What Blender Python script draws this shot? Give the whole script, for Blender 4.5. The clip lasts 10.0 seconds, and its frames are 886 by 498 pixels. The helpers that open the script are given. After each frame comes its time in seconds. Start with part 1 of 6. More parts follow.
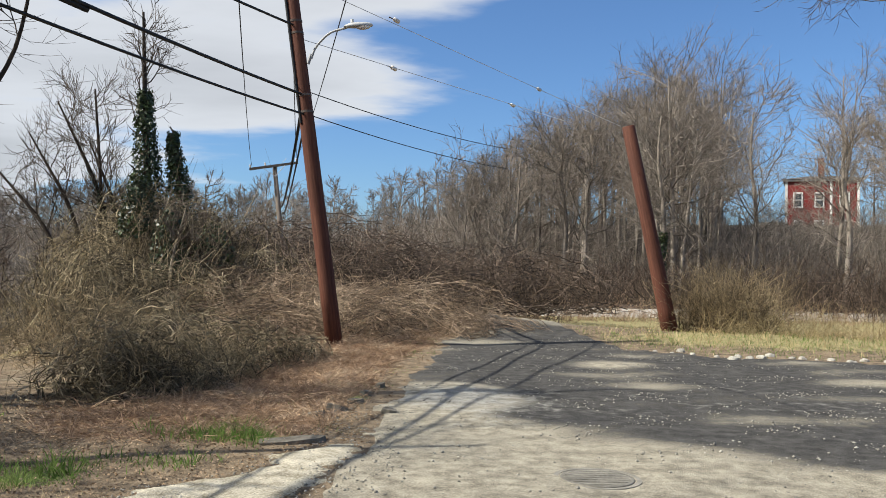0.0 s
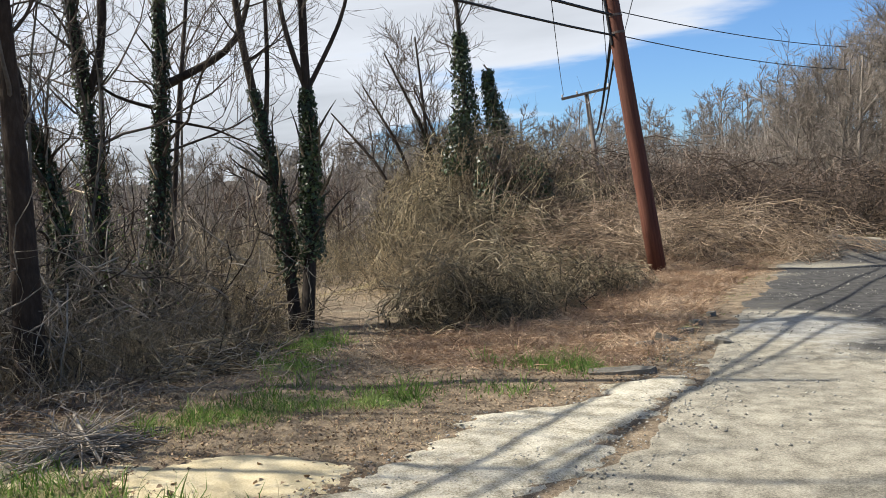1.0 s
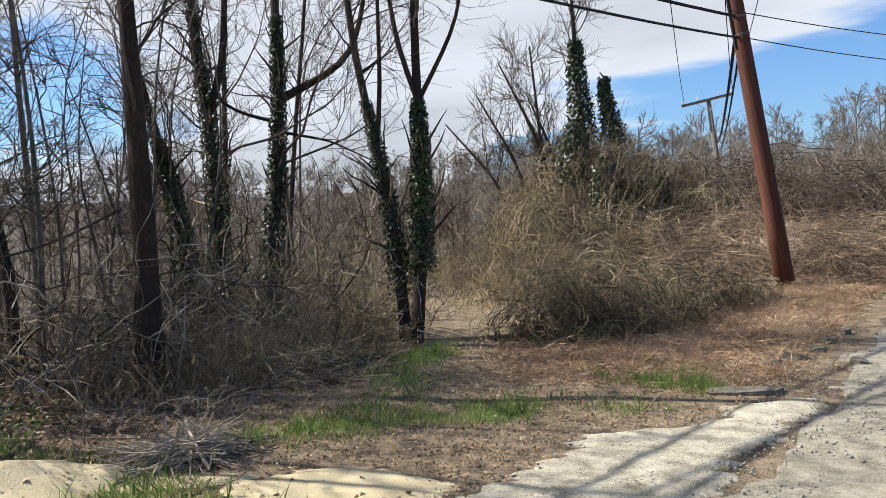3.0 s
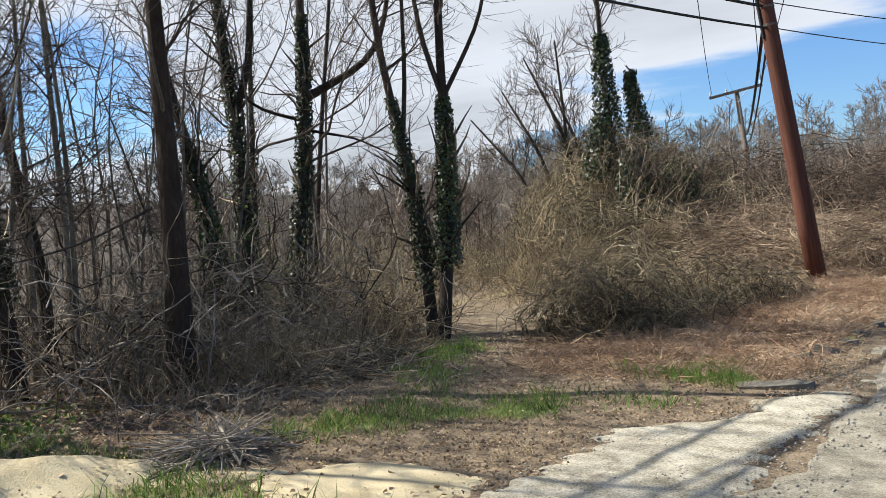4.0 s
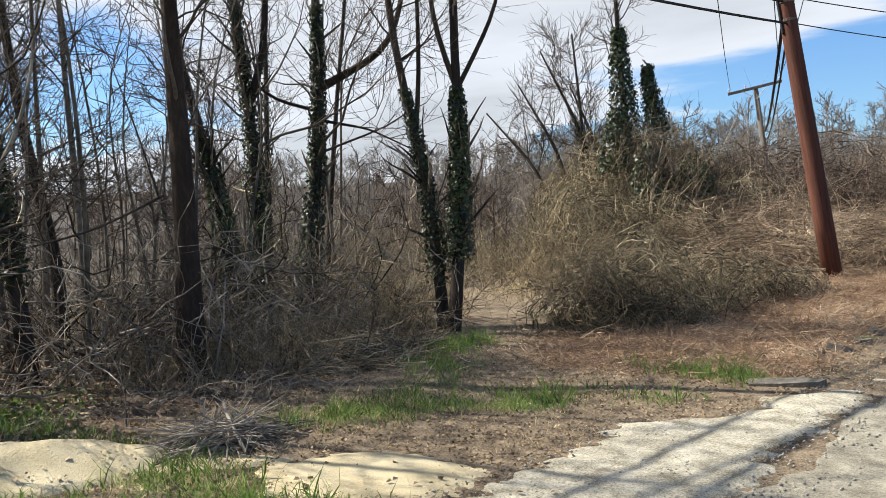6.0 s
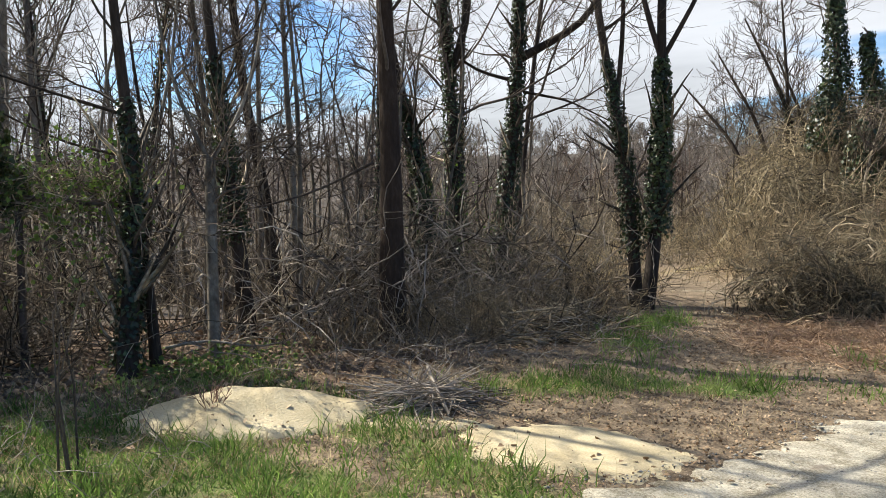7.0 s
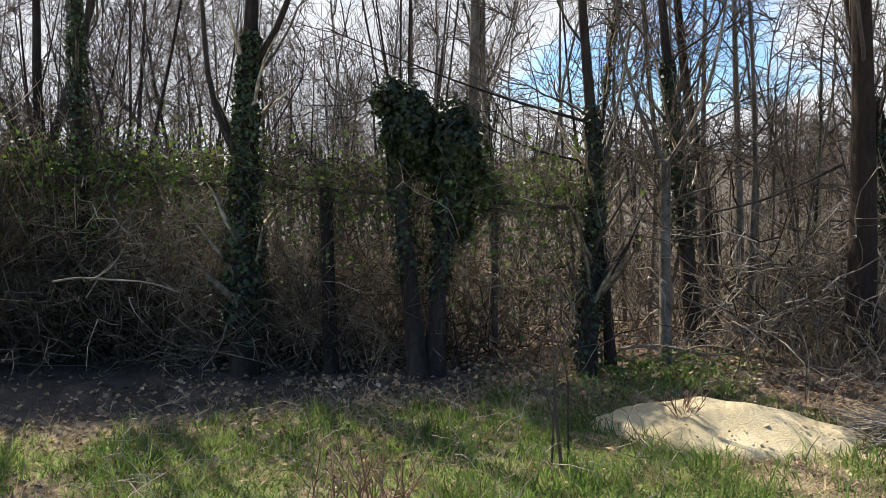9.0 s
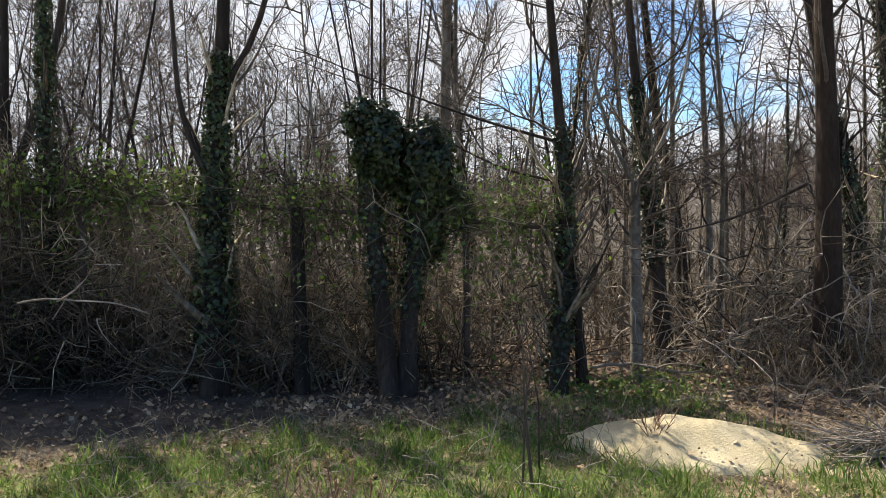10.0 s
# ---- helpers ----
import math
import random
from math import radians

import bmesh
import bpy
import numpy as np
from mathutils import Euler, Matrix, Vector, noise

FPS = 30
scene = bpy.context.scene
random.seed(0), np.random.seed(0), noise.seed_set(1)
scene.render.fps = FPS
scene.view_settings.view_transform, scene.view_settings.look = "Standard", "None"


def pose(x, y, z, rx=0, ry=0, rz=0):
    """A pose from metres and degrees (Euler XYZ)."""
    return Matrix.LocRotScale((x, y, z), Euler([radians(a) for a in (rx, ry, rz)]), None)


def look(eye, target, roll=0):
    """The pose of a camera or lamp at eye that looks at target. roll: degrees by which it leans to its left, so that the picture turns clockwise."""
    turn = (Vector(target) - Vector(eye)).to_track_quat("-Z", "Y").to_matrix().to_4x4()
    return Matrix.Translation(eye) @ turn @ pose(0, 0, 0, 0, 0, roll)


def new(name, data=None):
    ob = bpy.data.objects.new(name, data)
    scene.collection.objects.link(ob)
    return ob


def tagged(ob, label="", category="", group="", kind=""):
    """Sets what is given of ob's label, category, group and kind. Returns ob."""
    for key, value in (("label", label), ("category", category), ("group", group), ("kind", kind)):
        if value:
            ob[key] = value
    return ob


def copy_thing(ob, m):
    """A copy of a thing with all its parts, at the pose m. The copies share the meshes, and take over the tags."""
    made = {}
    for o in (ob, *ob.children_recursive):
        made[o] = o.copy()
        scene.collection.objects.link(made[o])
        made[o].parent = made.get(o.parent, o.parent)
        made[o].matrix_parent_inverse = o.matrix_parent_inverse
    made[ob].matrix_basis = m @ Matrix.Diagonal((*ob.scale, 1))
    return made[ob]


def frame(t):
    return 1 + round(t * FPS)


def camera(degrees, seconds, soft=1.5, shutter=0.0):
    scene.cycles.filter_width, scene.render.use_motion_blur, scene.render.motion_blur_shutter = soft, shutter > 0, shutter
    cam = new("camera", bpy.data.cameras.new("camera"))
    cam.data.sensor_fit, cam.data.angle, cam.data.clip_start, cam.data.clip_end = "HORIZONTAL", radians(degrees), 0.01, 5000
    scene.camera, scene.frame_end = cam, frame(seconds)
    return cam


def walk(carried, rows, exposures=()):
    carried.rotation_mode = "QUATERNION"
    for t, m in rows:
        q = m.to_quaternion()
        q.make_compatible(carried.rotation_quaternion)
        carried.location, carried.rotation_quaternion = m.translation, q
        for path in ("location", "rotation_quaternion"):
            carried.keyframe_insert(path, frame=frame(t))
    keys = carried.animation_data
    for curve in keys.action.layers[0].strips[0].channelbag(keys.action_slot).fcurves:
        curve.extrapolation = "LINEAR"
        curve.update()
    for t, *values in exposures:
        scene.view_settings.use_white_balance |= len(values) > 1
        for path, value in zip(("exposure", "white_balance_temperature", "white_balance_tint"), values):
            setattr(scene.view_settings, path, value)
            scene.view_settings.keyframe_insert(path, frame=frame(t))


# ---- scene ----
cam = camera(55.8, 10.0, soft=0.6)
# seconds, eye, target, roll
PATH = [
    (0, (-0.022, 0.080, 1.560), (-0.019, 2.079, 1.615), 1.3),
    (0.5, (-0.079, 0.234, 1.557), (-0.453, 2.196, 1.469), 1.3),
    (1, (-0.094, 0.255, 1.563), (-0.822, 2.114, 1.450), -1.9),
    (1.5, (-0.105, 0.381, 1.561), (-0.974, 2.181, 1.473), -2.8),
    (2, (-0.111, 0.417, 1.552), (-1.010, 2.200, 1.446), -1.5),
    (2.5, (-0.116, 0.429, 1.548), (-1.050, 2.194, 1.432), -1.8),
    (3, (-0.116, 0.433, 1.552), (-1.092, 2.177, 1.474), -2.0),
    (4.5, (-0.099, 0.415, 1.545), (-1.146, 2.117, 1.459), -2.9),
    (5, (-0.118, 0.427, 1.533), (-1.173, 2.124, 1.453), -3.0),
    (6.3, (-0.072, 0.462, 1.529), (-1.157, 2.138, 1.413), -1.0),
    (6.5, (-0.122, 0.427, 1.534), (-1.246, 2.075, 1.392), -0.3),
    (7, (-0.232, 0.335, 1.544), (-1.623, 1.762, 1.383), -0.1),
    (7.5, (-0.428, 0.179, 1.607), (-2.098, 1.274, 1.487), -0.7),
    (8, (-0.484, 0.016, 1.634), (-2.306, 0.832, 1.510), -1.2),
    (8.3, (-0.504, -0.036, 1.621), (-2.369, 0.673, 1.490), -1.1),
    (8.5, (-0.526, -0.045, 1.624), (-2.402, 0.631, 1.480), -0.8),
    (9, (-0.535, -0.053, 1.610), (-2.420, 0.594, 1.447), -0.5),
    (9.5, (-0.534, -0.060, 1.614), (-2.425, 0.567, 1.446), -1.0),
    (10, (-0.520, -0.029, 1.605), (-2.388, 0.676, 1.489), -0.6),
]
walk(cam, [(t, look(eye, target, roll)) for t, eye, target, roll in PATH],
     exposures=[(0.0, 0.5, 6450, 8), (1.5, 0.78, 6350, 9), (3.0, 0.69, 6330, 9), (5.2, 0.72, 6350, 8), (7.5, 0.88, 6650, 9), (10.0, 0.93, 6800, 10)])

# ---------------------------------------------------------------- light
SUN_AZ, SUN_EL = 103.0, 43.5          # degrees left of +y, degrees up
sun_from = Vector((-math.sin(radians(SUN_AZ)) * math.cos(radians(SUN_EL)),
                   math.cos(radians(SUN_AZ)) * math.cos(radians(SUN_EL)), math.sin(radians(SUN_EL))))
sun_data = bpy.data.lights.new("sun", "SUN")
sun_data.energy, sun_data.angle, sun_data.color = 5.0, radians(0.55), (1.0, 0.95, 0.86)
sun = new("sun", sun_data)
sun.matrix_world = look(sun_from * 50, (0, 0, 0))

world = bpy.data.worlds.new("sky")
scene.world = world
world.use_nodes = True
wn, wl = world.node_tree.nodes, world.node_tree.links
wn.clear()


def node(tree, kind, **values):
    n = tree.nodes.new(kind)
    for key, value in values.items():
        if key in n.inputs:
            n.inputs[key].default_value = value
    return n


sky = wn.new("ShaderNodeTexSky")
sky.sky_type, sky.sun_disc = "NISHITA", False
sky.sun_elevation, sky.sun_rotation = radians(SUN_EL), radians(-SUN_AZ)
sky.air_density, sky.dust_density, sky.ozone_density = 1.0, 0.6, 2.0
w_out = wn.new("ShaderNodeOutputWorld")
w_bg = wn.new("ShaderNodeBackground")
w_bg.inputs["Strength"].default_value = 0.082
w_co = wn.new("ShaderNodeTexCoord")
w_sep = wn.new("ShaderNodeSeparateXYZ")
wl.new(w_co.outputs["Generated"], w_sep.inputs[0])


def wmath(op, a, b=None, clamp=False):
    n = wn.new("ShaderNodeMath")
    n.operation, n.use_clamp = op, clamp
    n.inputs[2].default_value = -0.25
    for slot, v in ((0, a), (1, b)):
        if v is None:
            continue
        if isinstance(v, (int, float)):
            n.inputs[slot].default_value = v
        else:
            wl.new(v, n.inputs[slot])
    return n.outputs[0]


# clouds: a broken layer, seen on a plane far overhead
up = wmath("ADD", wmath("MAXIMUM", w_sep.outputs[2], 0.0), 0.12)
w_pl = wn.new("ShaderNodeCombineXYZ")
wl.new(wmath("DIVIDE", w_sep.outputs[0], up), w_pl.inputs[0])
wl.new(wmath("DIVIDE", w_sep.outputs[1], up), w_pl.inputs[1])
w_map = wn.new("ShaderNodeMapping")
w_map.inputs["Location"].default_value = (3.1, 1.7, 0.0)
w_map.inputs["Rotation"].default_value = (0, 0, radians(-35))
w_map.inputs["Scale"].default_value = (0.45, 0.8, 1.0)
wl.new(w_pl.outputs[0], w_map.inputs[0])
w_no = wn.new("ShaderNodeTexNoise")
w_no.inputs["Scale"].default_value, w_no.inputs["Detail"].default_value, w_no.inputs["Roughness"].default_value = 0.85, 8.0, 0.52
wl.new(w_map.outputs[0], w_no.inputs[0])
# more cloud towards the sun's side
def wstep(v, a, b):
    n = wn.new("ShaderNodeMapRange")
    n.interpolation_type = "SMOOTHSTEP"
    n.inputs["From Min"].default_value, n.inputs["From Max"].default_value = a, b
    wl.new(v, n.inputs[0])
    return n.outputs[0]


# the broad bank of cloud slants up to the right over a clear strip of blue; past it the layer is broken
w_az = wmath("ARCTAN2", wmath("MULTIPLY", w_sep.outputs[0], -1.0), w_sep.outputs[1])
w_el = wmath("ARCSINE", w_sep.outputs[2])
over_edge = wmath("ADD", wmath("SUBTRACT", w_el, 0.257), wmath("MULTIPLY", w_az, 0.4))
bank_now = wmath("MULTIPLY", wstep(over_edge, -0.12, 0.13), wstep(w_az, -0.5, -0.1))
clear_side = wmath("SUBTRACT", 1.0, wstep(w_az, 0.40, 0.56))
bias = wmath("ADD", wmath("MULTIPLY", clear_side, wmath("ADD", wmath("MULTIPLY", bank_now, 0.26), -0.13)),
             wmath("MULTIPLY", wmath("SUBTRACT", 1.0, clear_side), 0.22))
cover = wmath("ADD", wmath("MULTIPLY_ADD", w_no.outputs[0], 1.5), bias)
w_ramp = wn.new("ShaderNodeMapRange")
w_ramp.interpolation_type = "SMOOTHSTEP"
w_ramp.inputs["From Min"].default_value, w_ramp.inputs["From Max"].default_value = 0.50, 0.64
wl.new(cover, w_ramp.inputs[0])
w_thick = wn.new("ShaderNodeMapRange")
w_thick.inputs["From Min"].default_value, w_thick.inputs["From Max"].default_value = 0.55, 0.95
w_thick.inputs["To Min"].default_value, w_thick.inputs["To Max"].default_value = 1.05, 0.66
wl.new(cover, w_thick.inputs[0])
w_cl = wn.new("ShaderNodeMix")
w_cl.data_type = "RGBA"
w_white = wn.new("ShaderNodeVectorMath")
w_white.operation = "SCALE"
w_white.inputs[0].default_value = (6.7, 6.85, 7.2)
wl.new(w_thick.outputs[0], w_white.inputs["Scale"])
w_hue = wn.new("ShaderNodeMix")
w_hue.data_type, w_hue.blend_type = "RGBA", "MULTIPLY"
w_hue.inputs[0].default_value = 1.0
w_hue.inputs[7].default_value = (0.7, 0.93, 1.22, 1)
wl.new(sky.outputs[0], w_hue.inputs[6])
wl.new(wmath("MULTIPLY", w_ramp.outputs[0], 0.93), w_cl.inputs[0])
wl.new(w_hue.outputs[2], w_cl.inputs[6])
wl.new(w_white.outputs[0], w_cl.inputs[7])
wl.new(w_cl.outputs[2], w_bg.inputs[0])
wl.new(w_bg.outputs[0], w_out.inputs[0])


# ---------------------------------------------------------------- materials
def surface(name, colours, grain=40.0, patch=2.0, rough=0.85, bump=0.3, stretch=(1, 1, 1), vary=0.25, island=False, gloss=0.3, through_light=0.0):
    """A rough natural surface: two or three colours mixed by coarse patches, fine grain, relief and a change from piece to piece."""
    m = bpy.data.materials.new(name)
    m.use_nodes = True
    t = m.node_tree
    b = t.nodes["Principled BSDF"]
    b.inputs["Roughness"].default_value = rough
    b.inputs["Specular IOR Level"].default_value = gloss
    co = t.nodes.new("ShaderNodeTexCoord")
    mp = t.nodes.new("ShaderNodeMapping")
    mp.inputs["Scale"].default_value = stretch
    geo = t.nodes.new("ShaderNodeNewGeometry")
    t.links.new(geo.outputs["Position"] if island else co.outputs["Object"], mp.inputs[0])
    coarse = node(t, "ShaderNodeTexNoise", Scale=patch, Detail=4.0)
    fine = node(t, "ShaderNodeTexNoise", Scale=grain, Detail=6.0, Roughness=0.65)
    for n in (coarse, fine):
        t.links.new(mp.outputs[0], n.inputs["Vector"])
    ramp = t.nodes.new("ShaderNodeValToRGB")
    e = ramp.color_ramp.elements
    e[0].position, e[1].position = 0.35, 0.66
    e[0].color, e[1].color = (*colours[0], 1), (*colours[-1], 1)
    if len(colours) > 2:
        mid = e.new(0.5)
        mid.color = (*colours[1], 1)
    add = t.nodes.new("ShaderNodeMath")
    add.operation = "MULTIPLY_ADD"
    t.links.new(fine.outputs[0], add.inputs[0])
    add.inputs[1].default_value = 0.5
    half = t.nodes.new("ShaderNodeMath")
    half.operation = "MULTIPLY"
    half.inputs[1].default_value = 0.5
    t.links.new(coarse.outputs[0], half.inputs[0])
    t.links.new(half.outputs[0], add.inputs[2])
    t.links.new(add.outputs[0], ramp.inputs[0])
    hsv = t.nodes.new("ShaderNodeHueSaturation")
    t.links.new(ramp.outputs[0], hsv.inputs["Color"])
    span = t.nodes.new("ShaderNodeMapRange")
    span.inputs["To Min"].default_value, span.inputs["To Max"].default_value = 1 - vary, 1 + vary
    if island:
        t.links.new(geo.outputs["Random Per Island"], span.inputs[0])
    else:
        info = t.nodes.new("ShaderNodeObjectInfo")
        t.links.new(info.outputs["Random"], span.inputs[0])
    t.links.new(span.outputs[0], hsv.inputs["Value"])
    t.links.new(hsv.outputs[0], b.inputs["Base Color"])
    if bump:
        bm_ = node(t, "ShaderNodeBump", Strength=bump, Distance=0.02)
        t.links.new(fine.outputs[0], bm_.inputs["Height"])
        t.links.new(bm_.outputs[0], b.inputs["Normal"])
    if through_light:
        tl = t.nodes.new("ShaderNodeBsdfTranslucent")
        mx = t.nodes.new("ShaderNodeMixShader")
        mx.inputs[0].default_value = through_light
        out = t.nodes["Material Output"]
        t.links.new(hsv.outputs[0], tl.inputs[0])
        t.links.new(b.outputs[0], mx.inputs[1])
        t.links.new(tl.outputs[0], mx.inputs[2])
        t.links.new(mx.outputs[0], out.inputs[0])
    return m


BARK = surface("bark_brown", [(0.022, 0.016, 0.011), (0.05, 0.037, 0.027), (0.105, 0.08, 0.058)], 30, 3, 0.95, 0.9, (1, 1, 0.25))
BARK_RED = surface("bark_reddish", [(0.026, 0.016, 0.01), (0.052, 0.033, 0.021), (0.09, 0.062, 0.042)], 28, 3, 0.95, 0.9, (1, 1, 0.25))
BARK_PALE = surface("bark_pale", [(0.07, 0.055, 0.038), (0.18, 0.15, 0.11), (0.34, 0.295, 0.225)], 24, 5, 0.85, 0.5, (1, 1, 0.6))
TWIG = surface("twig_grey_brown", [(0.05, 0.038, 0.028), (0.1, 0.078, 0.058), (0.19, 0.15, 0.115)], 20, 1.5, 0.9, 0, vary=0.45, island=True)
FARWOOD = surface("far_bark", [(0.13, 0.108, 0.086), (0.21, 0.177, 0.143), (0.32, 0.272, 0.222)], 3, 0.06, 0.95, 0, vary=0.4, island=True)
BROWNTREE = surface("hill_bark", [(0.11, 0.093, 0.077), (0.215, 0.182, 0.15), (0.37, 0.315, 0.265)], 3, 0.06, 0.95, 0, vary=0.5, island=True)
BRAMBLE = surface("dry_bramble", [(0.085, 0.058, 0.036), (0.235, 0.168, 0.11), (0.54, 0.42, 0.295)], 12, 0.9, 0.8, 0, vary=0.7, island=True)
BUSHWOOD = surface("shrub_stems", [(0.075, 0.054, 0.03), (0.21, 0.157, 0.09), (0.52, 0.41, 0.25)], 12, 0.9, 0.8, 0, vary=0.8, island=True)
THICKET = surface("thicket_stems", [(0.045, 0.035, 0.023), (0.16, 0.125, 0.082), (0.58, 0.48, 0.335)], 12, 0.9, 0.85, 0, vary=0.85, island=True)
OLIVEBRUSH = surface("olive_brush", [(0.05, 0.039, 0.022), (0.155, 0.122, 0.07), (0.5, 0.41, 0.265)], 12, 0.9, 0.8, 0, vary=0.85, island=True)
BROWNBRUSH = surface("brown_brush", [(0.045, 0.032, 0.023), (0.108, 0.078, 0.057), (0.25, 0.186, 0.14)], 10, 0.5, 0.85, 0, vary=0.75, island=True)
DARKBRUSH = surface("dark_brush", [(0.04, 0.03, 0.02), (0.125, 0.097, 0.065), (0.42, 0.34, 0.235)], 12, 0.9, 0.85, 0, vary=0.85, island=True)
WEED = surface("red_weed", [(0.15, 0.08, 0.055), (0.26, 0.155, 0.105), (0.4, 0.28, 0.19)], 9, 1.1, 0.8, 0, vary=0.4, island=True, through_light=0.2)
STRAW = surface("tan_straw", [(0.16, 0.098, 0.06), (0.36, 0.24, 0.15), (0.66, 0.52, 0.36)], 9, 1.1, 0.8, 0, vary=0.4, island=True, through_light=0.2)
REED = surface("pale_dead_grass", [(0.33, 0.24, 0.12), (0.47, 0.37, 0.2), (0.58, 0.48, 0.28)], 9, 1.1, 0.8, 0, vary=0.35, island=True, through_light=0.2)
GRASS = surface("grass_blades", [(0.06, 0.11, 0.022), (0.145, 0.23, 0.05), (0.33, 0.39, 0.13)], 6, 1.4, 0.6, 0, vary=0.4, island=True, through_light=0.5)
IVY = surface("ivy_leaf", [(0.012, 0.021, 0.007), (0.03, 0.048, 0.014), (0.1, 0.128, 0.04)], 8, 1.0, 0.45, 0, vary=0.5, island=True, gloss=0.5, through_light=0.12)
VINELEAF = surface("vine_leaf", [(0.07, 0.12, 0.02), (0.12, 0.19, 0.035), (0.2, 0.26, 0.06)], 8, 1.0, 0.5, 0, vary=0.4, island=True, through_light=0.35)
LITTER = surface("leaf_litter", [(0.15, 0.09, 0.048), (0.31, 0.21, 0.122), (0.52, 0.39, 0.255)], 8, 1.0, 0.8, 0, vary=0.5, island=True)
STICK = surface("dead_sticks", [(0.1, 0.08, 0.06), (0.26, 0.215, 0.165), (0.52, 0.45, 0.36)], 20, 2, 0.85, 0, vary=0.45, island=True)
STONE = surface("road_stones", [(0.16, 0.15, 0.13), (0.28, 0.26, 0.22), (0.46, 0.43, 0.36)], 30, 3, 0.9, 0.2, vary=0.4, island=True)
POLEWOOD = surface("creosoted_pole", [(0.05, 0.018, 0.011), (0.1, 0.036, 0.022), (0.17, 0.068, 0.04)], 22, 1.5, 0.8, 0.6, (1, 1, 0.06), vary=0.1)
OLDWOOD = surface("weathered_pole", [(0.09, 0.07, 0.055), (0.16, 0.13, 0.105), (0.24, 0.2, 0.17)], 18, 1, 0.9, 0.4, (1, 1, 0.1), vary=0.1)
STEEL = surface("galvanised_metal", [(0.28, 0.28, 0.28), (0.42, 0.42, 0.42), (0.55, 0.55, 0.54)], 30, 4, 0.5, 0.1, gloss=0.6)
DUSTY = surface("dusty_iron", [(0.15, 0.138, 0.115), (0.23, 0.212, 0.175), (0.32, 0.295, 0.245)], 40, 6, 0.8, 0.4)
IRON = surface("rusty_iron", [(0.06, 0.045, 0.038), (0.12, 0.09, 0.075), (0.18, 0.13, 0.1)], 40, 5, 0.7, 0.3)
LAMPHEAD = surface("lamp_housing", [(0.5, 0.5, 0.49), (0.62, 0.62, 0.6), (0.7, 0.7, 0.68)], 30, 4, 0.45, 0.05)
RUBBER = surface("black_cable", [(0.012, 0.012, 0.012), (0.02, 0.02, 0.02), (0.03, 0.03, 0.03)], 30, 4, 0.6, 0)
CERAMIC = surface("porcelain", [(0.55, 0.5, 0.45), (0.65, 0.6, 0.55), (0.7, 0.66, 0.6)], 20, 4, 0.3, 0)
HOUSERED = surface("red_siding", [(0.2, 0.03, 0.028), (0.25, 0.04, 0.036), (0.3, 0.055, 0.05)], 3, 0.4, 0.8, 0.1)
WHITE = surface("white_paint", [(0.66, 0.65, 0.62), (0.76, 0.75, 0.72), (0.82, 0.81, 0.78)], 10, 1, 0.6, 0.05)
ROOF = surface("dark_shingles", [(0.05, 0.045, 0.045), (0.08, 0.075, 0.07), (0.12, 0.11, 0.1)], 6, 0.7, 0.9, 0.2)
BRICKRED = surface("chimney_brick", [(0.14, 0.06, 0.045), (0.2, 0.09, 0.065), (0.26, 0.13, 0.1)], 6, 0.7, 0.9, 0.2)
SAND = surface("sand", [(0.42, 0.335, 0.19), (0.57, 0.47, 0.285), (0.69, 0.59, 0.39)], 70, 3.2, 0.95, 0.6, vary=0.03)
SLAB = surface("broken_slab", [(0.085, 0.075, 0.06), (0.15, 0.135, 0.108), (0.23, 0.205, 0.165)], 22, 3, 0.9, 0.5, vary=0.1)
BALLAST = surface("pale_ballast", [(0.34, 0.3, 0.25), (0.47, 0.43, 0.37), (0.58, 0.54, 0.47)], 9, 0.8, 0.95, 0.5, vary=0.05)

glass = bpy.data.materials.new("window_glass")
glass.use_nodes = True
glass.node_tree.nodes["Principled BSDF"].inputs["Base Color"].default_value = (0.05, 0.06, 0.07, 1)
glass.node_tree.nodes["Principled BSDF"].inputs["Roughness"].default_value = 0.12


